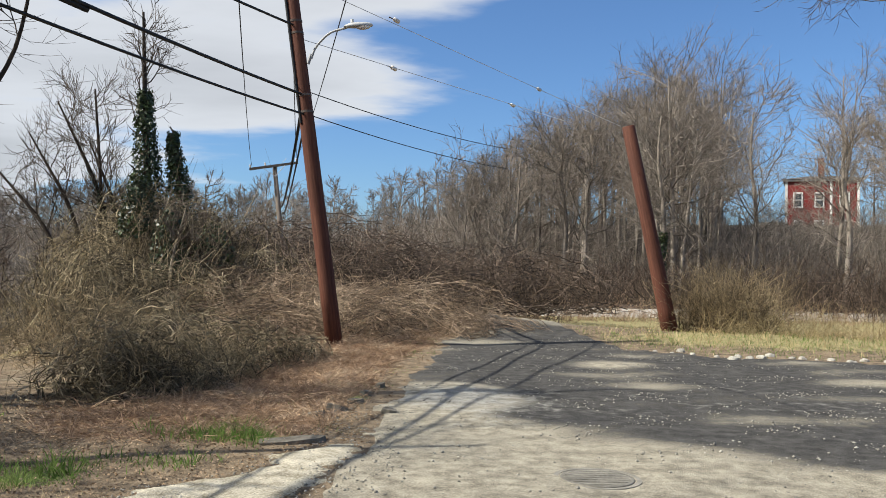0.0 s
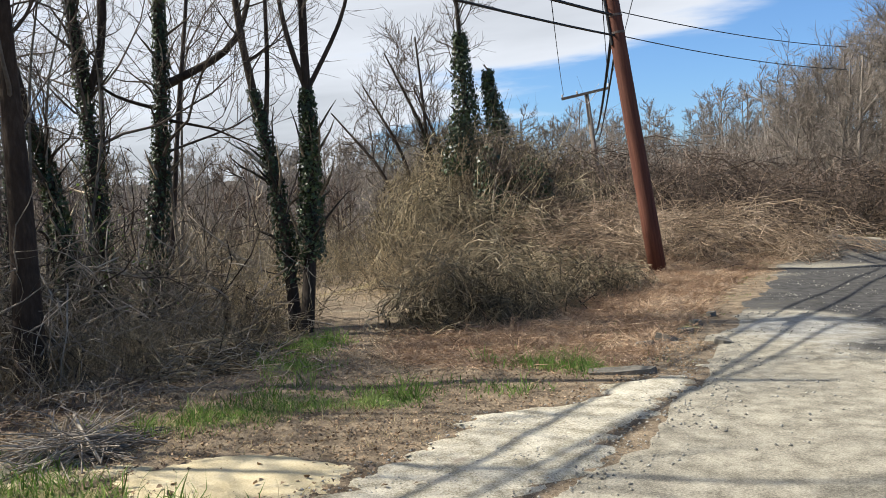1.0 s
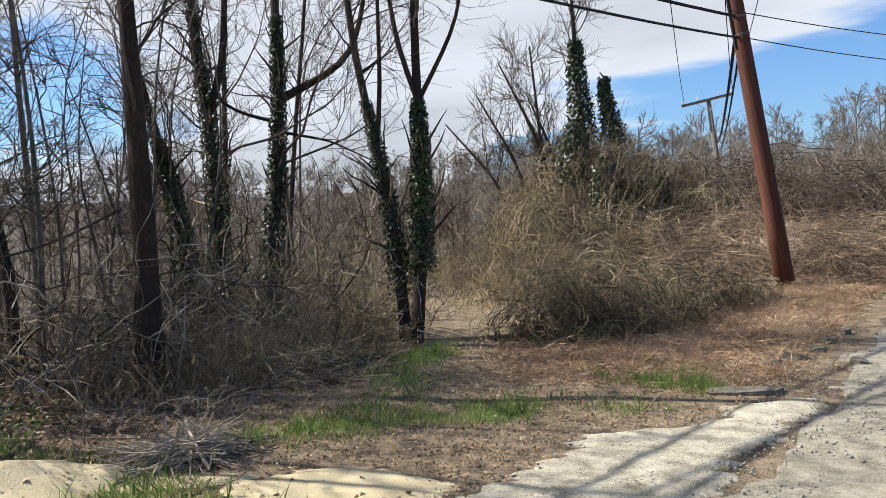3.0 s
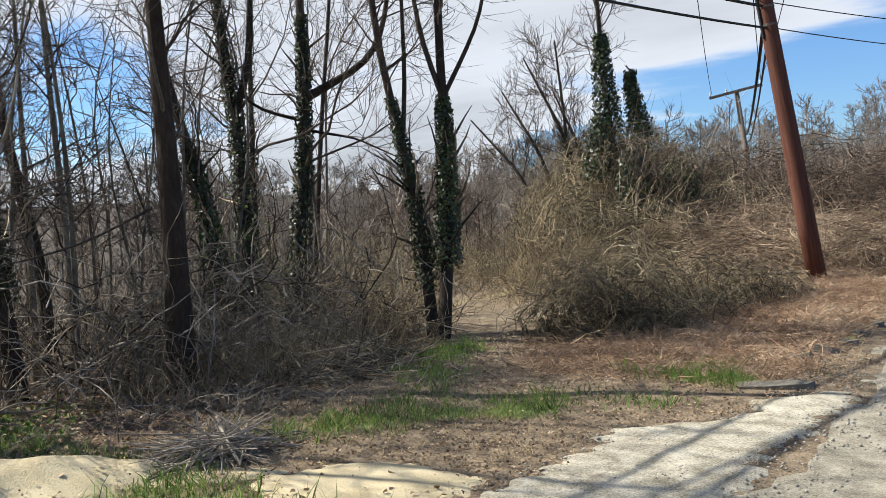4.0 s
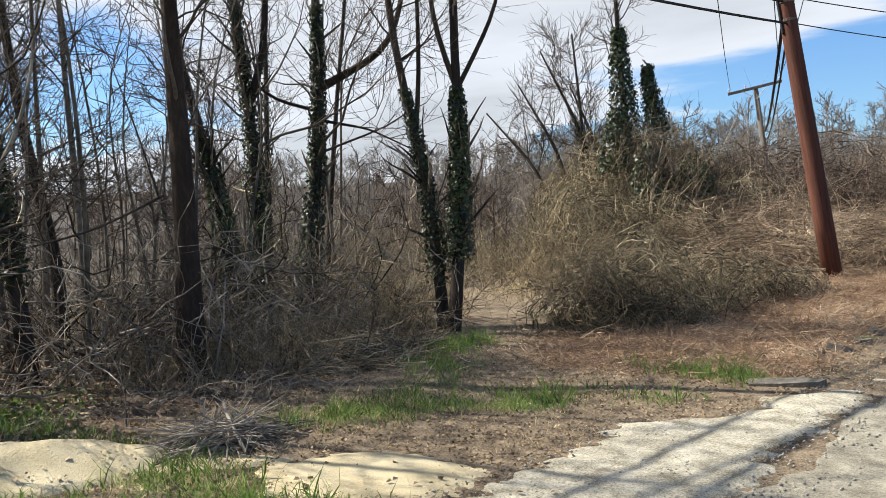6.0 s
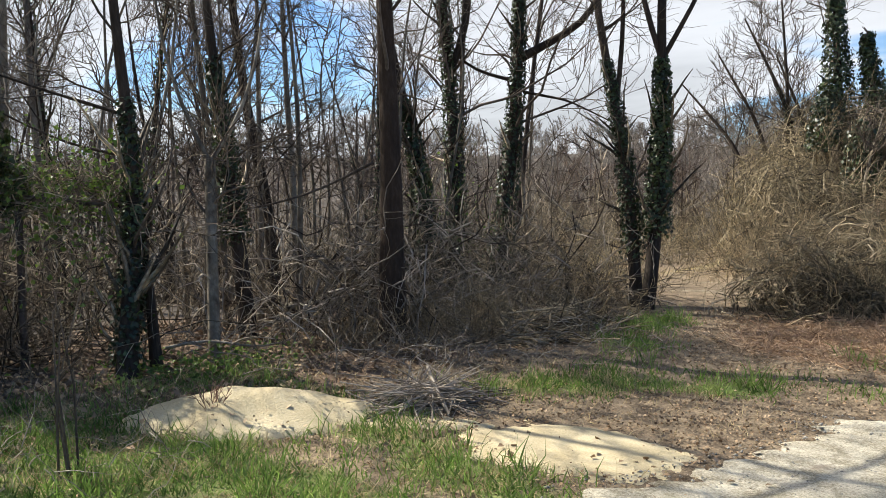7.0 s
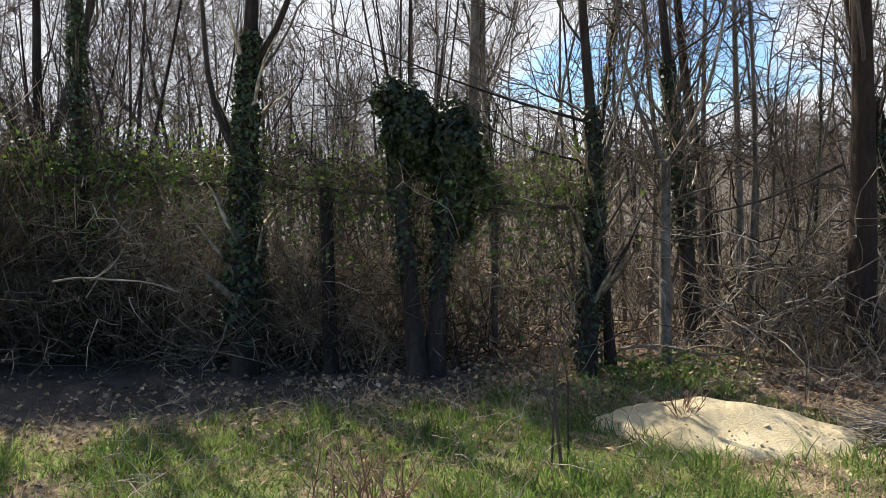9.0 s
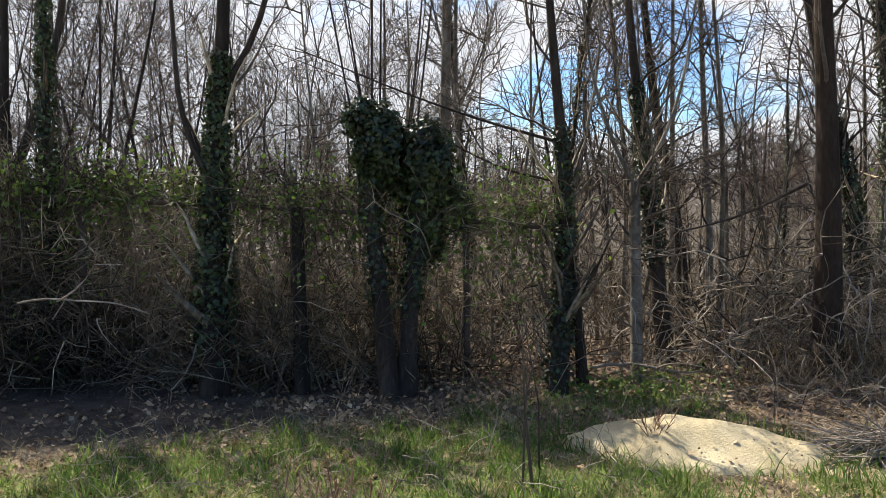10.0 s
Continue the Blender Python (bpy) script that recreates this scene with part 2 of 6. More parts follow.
def layered(name, base, layers, bump=0.5, grain=60.0):
    """Ground in layers: a base of (dark, light) and, over it, colours laid by a named mask of the mesh with ragged noisy edges."""
    m = bpy.data.materials.new(name)
    m.use_nodes = True
    t = m.node_tree
    b = t.nodes["Principled BSDF"]
    b.inputs["Roughness"].default_value, b.inputs["Specular IOR Level"].default_value = 0.95, 0.15
    geo = t.nodes.new("ShaderNodeNewGeometry")
    fine = node(t, "ShaderNodeTexNoise", Scale=grain, Detail=8.0, Roughness=0.7)
    mid = node(t, "ShaderNodeTexNoise", Scale=5.0, Detail=6.0, Roughness=0.65)
    big = node(t, "ShaderNodeTexNoise", Scale=0.9, Detail=4.0)
    for n in (fine, mid, big):
        t.links.new(geo.outputs["Position"], n.inputs["Vector"])

    def mixed(pair):
        k = t.nodes.new("ShaderNodeMix")
        k.data_type = "RGBA"
        k.inputs[6].default_value, k.inputs[7].default_value = (*pair[0], 1), (*pair[1], 1)
        r = t.nodes.new("ShaderNodeMapRange")
        r.inputs["From Min"].default_value, r.inputs["From Max"].default_value = 0.41, 0.6
        s = t.nodes.new("ShaderNodeMath")
        s.operation = "MULTIPLY_ADD"
        s.inputs[1].default_value = 0.55
        h = t.nodes.new("ShaderNodeMath")
        h.operation = "MULTIPLY"
        h.inputs[1].default_value = 0.45
        t.links.new(mid.outputs[0], h.inputs[0])
        t.links.new(fine.outputs[0], s.inputs[0])
        t.links.new(h.outputs[0], s.inputs[2])
        t.links.new(s.outputs[0], r.inputs[0])
        t.links.new(r.outputs[0], k.inputs[0])
        return k.outputs[2]

    colour = mixed(base)
    for mask, pair in layers:
        at = t.nodes.new("ShaderNodeAttribute")
        at.attribute_name = mask
        jag = t.nodes.new("ShaderNodeMath")
        jag.operation = "MULTIPLY_ADD"
        jag.inputs[1].default_value = 0.9
        rough_edge = t.nodes.new("ShaderNodeMix")
        rough_edge.inputs[0].default_value = 0.4
        t.links.new(mid.outputs[0], rough_edge.inputs[2])
        t.links.new(big.outputs[0], rough_edge.inputs[3])
        t.links.new(rough_edge.outputs[0], jag.inputs[0])
        t.links.new(at.outputs["Fac"], jag.inputs[2])
        edge = t.nodes.new("ShaderNodeMapRange")
        edge.interpolation_type = "SMOOTHSTEP"
        edge.inputs["From Min"].default_value, edge.inputs["From Max"].default_value = 0.84, 1.1
        t.links.new(jag.outputs[0], edge.inputs[0])
        k = t.nodes.new("ShaderNodeMix")
        k.data_type = "RGBA"
        t.links.new(edge.outputs[0], k.inputs[0])
        t.links.new(colour, k.inputs[6])
        t.links.new(mixed(pair), k.inputs[7])
        colour = k.outputs[2]
    t.links.new(colour, b.inputs["Base Color"])
    bp = node(t, "ShaderNodeBump", Strength=bump, Distance=0.02)
    t.links.new(fine.outputs[0], bp.inputs["Height"])
    t.links.new(bp.outputs[0], b.inputs["Normal"])
    return m


GROUND = layered("ground_soil", ((0.07, 0.05, 0.033), (0.34, 0.26, 0.17)), [
    ("litter", ((0.06, 0.04, 0.027), (0.23, 0.16, 0.11))),
    # dark leaf mould, darkened further to carry shade under the trees
    ("shade_mould", ((0.045, 0.037, 0.03), (0.125, 0.103, 0.082))),
    ("straw", ((0.12, 0.075, 0.048), (0.38, 0.265, 0.175))),
    ("pale", ((0.17, 0.147, 0.1), (0.34, 0.3, 0.215))),
    ("dry", ((0.2, 0.175, 0.08), (0.38, 0.33, 0.17))),
    ("green", ((0.08, 0.12, 0.03), (0.25, 0.27, 0.1))),
])
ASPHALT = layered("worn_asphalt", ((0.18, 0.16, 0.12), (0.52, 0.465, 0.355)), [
    # dark asphalt; its near right band also carries painted tree shadow
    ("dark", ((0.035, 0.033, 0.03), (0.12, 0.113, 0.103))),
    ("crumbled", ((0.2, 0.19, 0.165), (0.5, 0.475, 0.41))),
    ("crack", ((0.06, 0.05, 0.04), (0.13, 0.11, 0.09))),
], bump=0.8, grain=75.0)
APRON = layered("crumbled_concrete", ((0.26, 0.222, 0.15), (0.76, 0.69, 0.54)), [
    ("soil", ((0.12, 0.085, 0.06), (0.28, 0.21, 0.15))),
], bump=0.9, grain=65.0)


# ---------------------------------------------------------------- mesh tools
def mesh_of(name, verts, faces, material, smooth=False):
    """A mesh from arrays: verts (n, 3) and faces (m, 3 or 4)."""
    verts, faces = np.asarray(verts, np.float32), np.asarray(faces, np.int32)
    me = bpy.data.meshes.new(name)
    me.vertices.add(len(verts))
    me.vertices.foreach_set("co", verts.ravel())
    n, k = faces.shape
    me.loops.add(n * k)
    me.loops.foreach_set("vertex_index", faces.ravel())
    me.polygons.add(n)
    me.polygons.foreach_set("loop_start", np.arange(0, n * k, k, dtype=np.int32))
    me.update(calc_edges=True)
    if smooth:
        me.polygons.foreach_set("use_smooth", np.ones(n, bool))
    me.materials.append(material)
    return me


def thing(name, label, category, group="", kind="", at=(0, 0, 0)):
    ob = new(name)
    ob.empty_display_size = 0.2
    ob.location = at
    return tagged(ob, label, category, group, kind)


# parts made of more pieces than anyone could count
MANY = {"tangle", "outer_growth", "ivy", "ivy_growth", "crown", "foliage", "stick_mass", "stem_growth", "twig_growth", "ivy_sleeve", "ivy_head", "branch_mass", "twig_mass"}


def part(name, geometry, material, parent, label="", smooth=False):
    """Links a bmesh, or (verts, faces), as one mesh object under a thing."""
    if isinstance(geometry, bmesh.types.BMesh):
        me = bpy.data.meshes.new(name)
        geometry.to_mesh(me)
        geometry.free()
        me.materials.append(material)
        if smooth:
            me.polygons.foreach_set("use_smooth", np.ones(len(me.polygons), bool))
    else:
        me = mesh_of(name, *geometry, material, smooth)
    ob = new(name, me)
    ob.parent = parent
    if name in MANY:
        ob["kind"] = "stuff"
    return tagged(ob, label)


def unit(v):
    return v / (np.linalg.norm(v, axis=-1, keepdims=True) + 1e-9)


def tubes(lines, radii, sides=3):
    """Round strands along lines (n, k, 3) of radii (n, k), as verts and quads."""
    lines, radii = np.asarray(lines, float), np.asarray(radii, float)
    n, k, _ = lines.shape
    along = unit(np.gradient(lines, axis=1))
    ref = np.where(np.abs(along[:, :1, 2:3]) > 0.8, [[[1.0, 0.13, 0]]], [[[0.0, 0.1, 1.0]]])
    a = unit(np.cross(along, np.broadcast_to(ref, along.shape)))
    b = np.cross(along, a)
    turn = np.arange(sides) * 2 * np.pi / sides
    ring = lines[:, :, None] + radii[:, :, None, None] * (np.cos(turn)[:, None] * a[:, :, None] + np.sin(turn)[:, None] * b[:, :, None])
    index = np.arange(n * k * sides).reshape(n, k, sides)
    after = np.roll(index, -1, axis=2)
    faces = np.stack([index[:, :-1], after[:, :-1], after[:, 1:], index[:, 1:]], -1).reshape(-1, 4)
    return ring.reshape(-1, 3), faces


def joined(*sets):
    verts, faces, start = [], [], 0
    for v, f in sets:
        if len(v) == 0:
            continue
        verts.append(v)
        faces.append(f + start)
        start += len(v)
    return np.concatenate(verts), np.concatenate(faces)


def spikes(roots, tips, width, rng):
    """Slim flat triangles from roots to tips: far twigs, grass blades."""
    d = unit(tips - roots)
    side = unit(np.cross(d, unit(rng.normal(size=d.shape)))) * np.reshape(width, (-1, 1)) / 2
    v = np.stack([roots - side, roots + side, tips], 1).reshape(-1, 3)
    return v, np.arange(len(v)).reshape(-1, 3)


def leaves(centres, normals, size, rng):
    """Small folded leaves: two triangles each, hinged along the rib."""
    n = len(centres)
    a = unit(np.cross(normals, unit(rng.normal(size=(n, 3)))))
    b = unit(np.cross(normals, a))
    s = np.reshape(size, (-1, 1)) * np.ones((n, 1))
    tip, tail = centres + a * s * 0.6, centres - a * s * 0.5
    lift = normals * s * rng.uniform(0.05, 0.3, (n, 1))
    left, right = centres + b * s * 0.45 + lift, centres - b * s * 0.45 + lift
    v = np.stack([tip, left, tail, right], 1).reshape(-1, 3)
    q = np.arange(n)[:, None] * 4
    return v, np.concatenate([q + [0, 1, 2], q + [0, 2, 3]])


def smooth01(a, b, x):
    t = np.clip((x - a) / (b - a), 0, 1)
    return t * t * (3 - 2 * t)


def wobble(x, y, size, seed=0):
    """Smooth uneven values about -1 to 1, from a few crossed waves."""
    r = np.random.RandomState(seed)
    total = 0
    for i in range(5):
        a, f, p = r.uniform(0, 6.28), r.uniform(0.6, 2.2) / size, r.uniform(0, 6.28)
        total = total + np.sin((x * np.cos(a) + y * np.sin(a)) * f * 3.0 + p)
    return total / 3.0


def bell(x, y, cx, cy, rx, ry, turn=0.0):
    c, s = math.cos(radians(turn)), math.sin(radians(turn))
    u, v = (x - cx) * c + (y - cy) * s, -(x - cx) * s + (y - cy) * c
    return np.exp(-(u / rx) ** 2 - (v / ry) ** 2)


# ---------------------------------------------------------------- the lie of the land
def edge_of_road(y):
    """x of the road's left edge."""
    return np.interp(y, [-60, 0, 4.7, 6.4, 9.7, 18.4, 24, 30], [-20, -2.3, -1.2, -0.86, -0.7, 0.0, 1.6, 3.4])


def land(x, y):
    x, y = np.asarray(x, float), np.asarray(y, float)
    r = np.hypot(x, y) + 1e-6
    az = np.degrees(np.arctan2(-x, y))
    z = 0.02 * wobble(x, y, 1.6, 3) * smooth01(2, 5, r)
    # the hollow behind the trees and down the track
    inside = smooth01(20, 27, az) * (1 - smooth01(150, 175, az))
    z = z - inside * (smooth01(9, 38, r) * 2.3 + smooth01(8.6, 13, r) * 0.35 * smooth01(38, 50, az))
    z = z - 0.55 * smooth01(23, 35, y) * smooth01(-3, 4, x)
    # the wooded hill across the rails, the far ridges
    right = 1 - smooth01(-3, 10, az)
    z = z + right * smooth01(50, 125, r) * 9.5 * smooth01(-160, -130, az)
    z = z + (1 - right) * smooth01(60, 190, r) * (9.0 - 3.0 * smooth01(22, 40, az) - 4 * smooth01(45, 80, az)) * (1 - smooth01(150, 175, az))
    z = z + smooth01(150, 420, r) * 10
    # mounds under the brambles
    z = z + 1.05 * bell(x, y, -3.4, 22.2, 5.2, 2.4, 10) + 0.08 * bell(x, y, -3.9, 12.2, 1.9, 2.0) + 1.2 * bell(x, y, -8.5, 25.5, 4.5, 3.0)
    # verge slightly above the crumbling road
    z = z + 0.012 * smooth01(0.0, -1.2, x - edge_of_road(y)) * smooth01(5.5, 8.5, y) * (1 - smooth01(22, 30, y))
    # knoll with the leaning stump of a pole
    z = z + 0.22 * bell(x, y, 7.8, 20.3, 4.5, 2.4, -8)
    return z


def landz(x, y):
    return float(land(np.array([x]), np.array([y]))[0])


def masks(x, y):
    az, r = np.degrees(np.arctan2(-x, y)), np.hypot(x, y)
    off = x - edge_of_road(y)
    green = 0.66 * bell(x, y, -3.95, 5.45, 1.0, 0.55, 55) + 0.8 * bell(x, y, -4.75, 8.0, 0.5, 1.5, 25) + 0.5 * bell(x, y, -2.0, 7.6, 1.0, 0.4, -30)
    green = green + 0.72 * smooth01(-6.9, -5.7, x) * smooth01(4.4, 3.5, y + 0.15 * (x + 4)) * smooth01(-0.5, -1.2, off) + 0.7 * bell(x, y, -2.3, 6.75, 0.5, 0.35) + 0.6 * bell(x, y, -2.95, 6.2, 0.4, 0.35) + 0.75 * bell(x, y, -1.75, 8.0, 0.5, 0.3, -30) + 0.65 * bell(x, y, -1.0, 10.2, 0.25, 0.9) + 0.5 * bell(x, y, -0.75, 14.0, 0.3, 1.6)
    green = green * (1 - 0.55 * smooth01(0.0, 0.8, wobble(x, y, 0.8, 5)))
    verge = smooth01(-3.4, -2.4, off) * smooth01(-0.15, -0.6, off) * smooth01(7.2, 8.4, y) * smooth01(21, 18, y)
    straw = 0.7 * verge + 0.75 * bell(x, y, -3.3, 8.3, 1.2, 0.75, -35) + 0.8 * bell(x, y, -1.9, 12.0, 0.8, 3.4, 5) + 0.6 * bell(x, y, -1.0, 18.5, 1.6, 2.0)
    litter = 0.75 * smooth01(-4.7, -5.6, x) * smooth01(8.0, 6.0, y) * smooth01(-3.0, 3.6, y + 0.5 * (x + 7)) + 0.75 * smooth01(8.5, 11, r) * smooth01(33, 38, az) + 0.45 * bell(x, y, -3.0, 6.6, 1.5, 1.0, 20)
    # leaf mould, with the shade of trunks and fence thicket painted in
    shade_mould = 0.95 * smooth01(46, 58, r) + 0.8 * smooth01(11, 15, r) * smooth01(33, 37, az) + 0.85 * smooth01(6.5, 7.3, r) * smooth01(64, 72, az)
    pale = (0.3 + 0.3 * wobble(x * 0.4, y, 1.5, 20)) * bell(x, y, -8.2, 16.0, 1.2, 7.0, 26) + 0.5 * smooth01(19, 23, y) * smooth01(-1.5, 2.5, x) * smooth01(31, 26, y) * smooth01(14, 8, x)
    dry = 0.75 * bell(x, y, -13, 27, 4.5, 6.5, 26) + 0.8 * bell(x, y, 7.9, 19.3, 5.2, 2.0, -8) + 0.8 * smooth01(23, 27, y) * smooth01(50, 45, y) * smooth01(-3, 3, x)
    # more painted shade on the ground under the trees by the fence
    shade_mould = np.clip(shade_mould + 0.8 * smooth01(-6.2, -7.0, x) * smooth01(2.8, 1.2, y), 0, 1)
    return {"shade_mould": shade_mould, "green": green, "straw": straw, "litter": litter, "pale": pale, "dry": dry}


def paint(me, values):
    for key, value in values.items():
        a = me.attributes.new(key, "FLOAT", "POINT")
        a.data.foreach_set("value", np.clip(value, 0, 1).astype(np.float32))


def spread(fine, reach, far, n):
    """Grid lines: even near by, wider and wider towards the horizon."""
    near = np.arange(-reach, reach + 1e-6, fine)
    out = reach * (far / reach) ** (np.arange(1, n + 1) / n)
    return np.concatenate([-out[::-1], near, out])


gx, gy = spread(0.2, 16.0, 2500, 60) - 1.0, spread(0.2, 16.0, 2500, 60) + 8.0
GX, GY = np.meshgrid(gx, gy)
GZ = land(GX, GY)
gi = np.arange(GX.size).reshape(GX.shape)
ground_me = mesh_of("ground", np.stack([GX, GY, GZ], -1).reshape(-1, 3),
                    np.stack([gi[:-1, :-1], gi[:-1, 1:], gi[1:, 1:], gi[1:, :-1]], -1).reshape(-1, 4), GROUND, True)
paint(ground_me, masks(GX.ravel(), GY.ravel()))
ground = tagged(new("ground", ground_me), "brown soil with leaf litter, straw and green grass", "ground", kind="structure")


def sheet(name, field, x0, x1, y0, y1, step, lift, material, label, category, values=None, kind="structure", dip=0.03):
    """A thin irregular layer on the land where field(x, y) > 0; its rim dips under the soil."""
    X, Y = np.meshgrid(np.arange(x0, x1, step), np.arange(y0, y1, step))
    F = field(X, Y)
    Z = land(X, Y) - dip + (dip + lift(X, Y)) * smooth01(-0.02, 0.16, F)
    i = np.arange(X.size).reshape(X.shape)
    faces = np.stack([i[:-1, :-1], i[:-1, 1:], i[1:, 1:], i[1:, :-1]], -1).reshape(-1, 4)
    keep = (F.ravel()[faces] > -0.02).any(1)
    faces = faces[keep]
    used = np.unique(faces)
    back = np.zeros(X.size, int)
    back[used] = np.arange(len(used))
    P = np.stack([X, Y, Z], -1).reshape(-1, 3)[used]
    me = mesh_of(name, P, back[faces], material, True)
    if values:
        paint(me, values(P[:, 0], P[:, 1]))
    return tagged(new(name, me), label, category, kind=kind)


def island_front(x):
    return np.interp(x, [3.2, 3.9, 5.5, 8.3, 30], [22, 17.6, 16.6, 15.9, 15.0])


def road_field(x, y):
    rag = 0.12 * wobble(x, y, 0.9, 11) + 0.05 * wobble(x, y, 0.25, 12)
    left = x - edge_of_road(y) + rag
    far = np.where(x > 3.2, island_front(x) - y, 27 - y) + rag * 2
    return np.minimum(left, far)


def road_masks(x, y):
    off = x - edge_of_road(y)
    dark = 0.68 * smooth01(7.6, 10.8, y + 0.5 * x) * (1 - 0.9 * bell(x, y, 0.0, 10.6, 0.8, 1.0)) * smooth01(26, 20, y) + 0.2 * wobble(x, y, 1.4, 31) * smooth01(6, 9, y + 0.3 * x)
    # a dark patch and a band of tree shadow, painted as one
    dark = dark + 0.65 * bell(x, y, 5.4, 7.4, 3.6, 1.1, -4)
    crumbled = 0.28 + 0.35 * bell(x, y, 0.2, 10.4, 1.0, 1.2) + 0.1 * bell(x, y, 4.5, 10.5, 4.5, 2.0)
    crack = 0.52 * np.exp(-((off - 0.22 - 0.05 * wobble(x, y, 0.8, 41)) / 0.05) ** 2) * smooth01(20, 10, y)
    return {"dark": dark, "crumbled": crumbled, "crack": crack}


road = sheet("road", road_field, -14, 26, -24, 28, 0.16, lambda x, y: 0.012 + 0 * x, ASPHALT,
             "worn pale asphalt road with loose gravel, dark patches and a painted shadow band", "road", road_masks)


def apron_field(x, y):
    rag = 0.16 * wobble(x, y, 0.7, 21) + 0.09 * wobble(x, y, 0.2, 22) + 0.05 * wobble(x, y, 0.09, 25)
    inner = np.interp(y, [2.8, 3.6, 4.4, 5.9, 7.6, 8.0], [-2.0, -2.6, -2.4, -1.95, -1.0, -0.6])
    return np.minimum(np.minimum(x - inner, edge_of_road(y) + 0.1 - x), np.minimum(y - 2.7, 8.0 - y)) + rag


apron = sheet("pavement", apron_field, -3.6, 0.2, 2.2, 8.6, 0.06, lambda x, y: 0.02 + 0.006 * wobble(x, y, 0.3, 23), APRON,
              "crumbling pale concrete apron beside the road", "pavement",
              lambda x, y: {"soil": 0.45 * bell(x, y, -2.0, 5.2, 0.3, 0.9, 10) + 0.15 * (wobble(x, y, 0.5, 24) > 0.4)})


# ---------------------------------------------------------------- growing things
def resample(points, k):
    """A smooth line of k points through a few given ones."""
    p = np.asarray(points, float)
    s = np.r_[0, np.cumsum(np.linalg.norm(np.diff(p, axis=0), axis=1))]
    u = np.linspace(0, s[-1], k)
    q = np.stack([np.interp(u, s, p[:, i]) for i in range(3)], 1)
    for _ in range(2):
        q[1:-1] = 0.25 * q[:-2] + 0.5 * q[1:-1] + 0.25 * q[2:]
    return q


def sprout(rng, lines, radii, n, start, stop, length, angle, k, rise=0.3, crook=0.14, thin=0.42, tip=0.003):
    """n branches that leave the given lines; returns their lines (n, k, 3) and radii (n, k)."""
    m, kk, _ = lines.shape
    weight = np.linalg.norm(lines[:, -1] - lines[:, 0], axis=1)
    who = rng.choice(m, n, p=weight / weight.sum())
    t = rng.uniform(start, stop, n) * (kk - 1)
    i = np.minimum(t.astype(int), kk - 2)
    w = (t - i)[:, None]
    root = lines[who, i] * (1 - w) + lines[who, i + 1] * w
    girth = radii[who, i] * (1 - w[:, 0]) + radii[who, i + 1] * w[:, 0]
    along = unit(lines[who, i + 1] - lines[who, i])
    side = unit(np.cross(along, unit(rng.normal(size=(n, 3)))))
    a = np.radians(rng.uniform(angle[0], angle[1], (n, 1)))
    d = unit(along * np.cos(a) + side * np.sin(a))
    L = rng.uniform(length[0], length[1], n) * (1.15 - 0.6 * t / (kk - 1))
    step = (L / (k - 1))[:, None]
    out = [root]
    for j in range(k - 1):
        d = unit(d + rng.normal(size=d.shape) * crook + np.array([0, 0, rise / (k - 1)]))
        out.append(out[-1] + d * step)
    r0 = np.maximum(girth * thin * rng.uniform(0.7, 1.0, n), tip * 1.3)
    r = r0[:, None] * np.linspace(1, 0, k)[None] ** 0.8 + tip
    return np.stack(out, 1), r


def crown_of(rng, trunk, radii, counts, lengths, low=0.35, high=0.98, far=False, tip=0.003, angle=(35, 75), rise=0.4):
    """Limbs, boughs and twigs of a bare tree, as verts and faces."""
    a, ra = sprout(rng, trunk, radii, counts[0], low, high, lengths[0], angle, 7, rise, crook=0.2, thin=0.26, tip=tip * 1.5)
    b, rb = sprout(rng, a, ra, counts[1], 0.2, 1.0, lengths[1], (25, 70), 5, rise * 0.5, crook=0.26, tip=tip * 1.1)
    sets = [tubes(a, ra, 5 if not far else 3), tubes(b, rb, 3)]
    if counts[2]:
        c, rc = sprout(rng, np.concatenate([b]), np.concatenate([rb]), counts[2], 0.15, 1.0, lengths[2], (20, 60), 4 if not far else 3, 0.3, crook=0.2, tip=tip * 0.8)
        sets.append(tubes(c, rc, 3))
    return joined(*sets)


def trunk_line(points, r0, r1, k=14, flare=1.25):
    p = resample(points, k)
    u = np.linspace(0, 1, k)
    r = r0 + (r1 - r0) * u
    r = r * (1 + (flare - 1) * np.exp(-u * k / 1.6))
    return p[None], r[None]


def ivy_on(rng, line, radii, n, low, high, size=(0.025, 0.055), spread_out=0.06):
    """Ivy leaves that clothe a trunk between two shares of its length."""
    k = line.shape[1]
    t = rng.uniform(low, high, n) ** 1.0 * (k - 1)
    i = np.minimum(t.astype(int), k - 2)
    w = (t - i)[:, None]
    c = line[0, i] * (1 - w) + line[0, i + 1] * w
    g = radii[0, i]
    a = rng.uniform(0, 6.283, n)
    lump = 0.3 + 0.5 * np.abs(np.sin(t * 2.1 + a * 2)) + rng.uniform(0, 0.8, n) ** 2
    out = np.stack([np.cos(a), np.sin(a), rng.uniform(-0.5, 0.5, n)], 1)
    p = c + out * (g + spread_out * lump * (1.25 - 0.9 * (t / (k - 1) - low) / (high - low)))[:, None]
    return leaves(p, unit(out + rng.normal(size=(n, 3)) * 0.5 + [0, 0, 0.35]), rng.uniform(*size, n), rng)


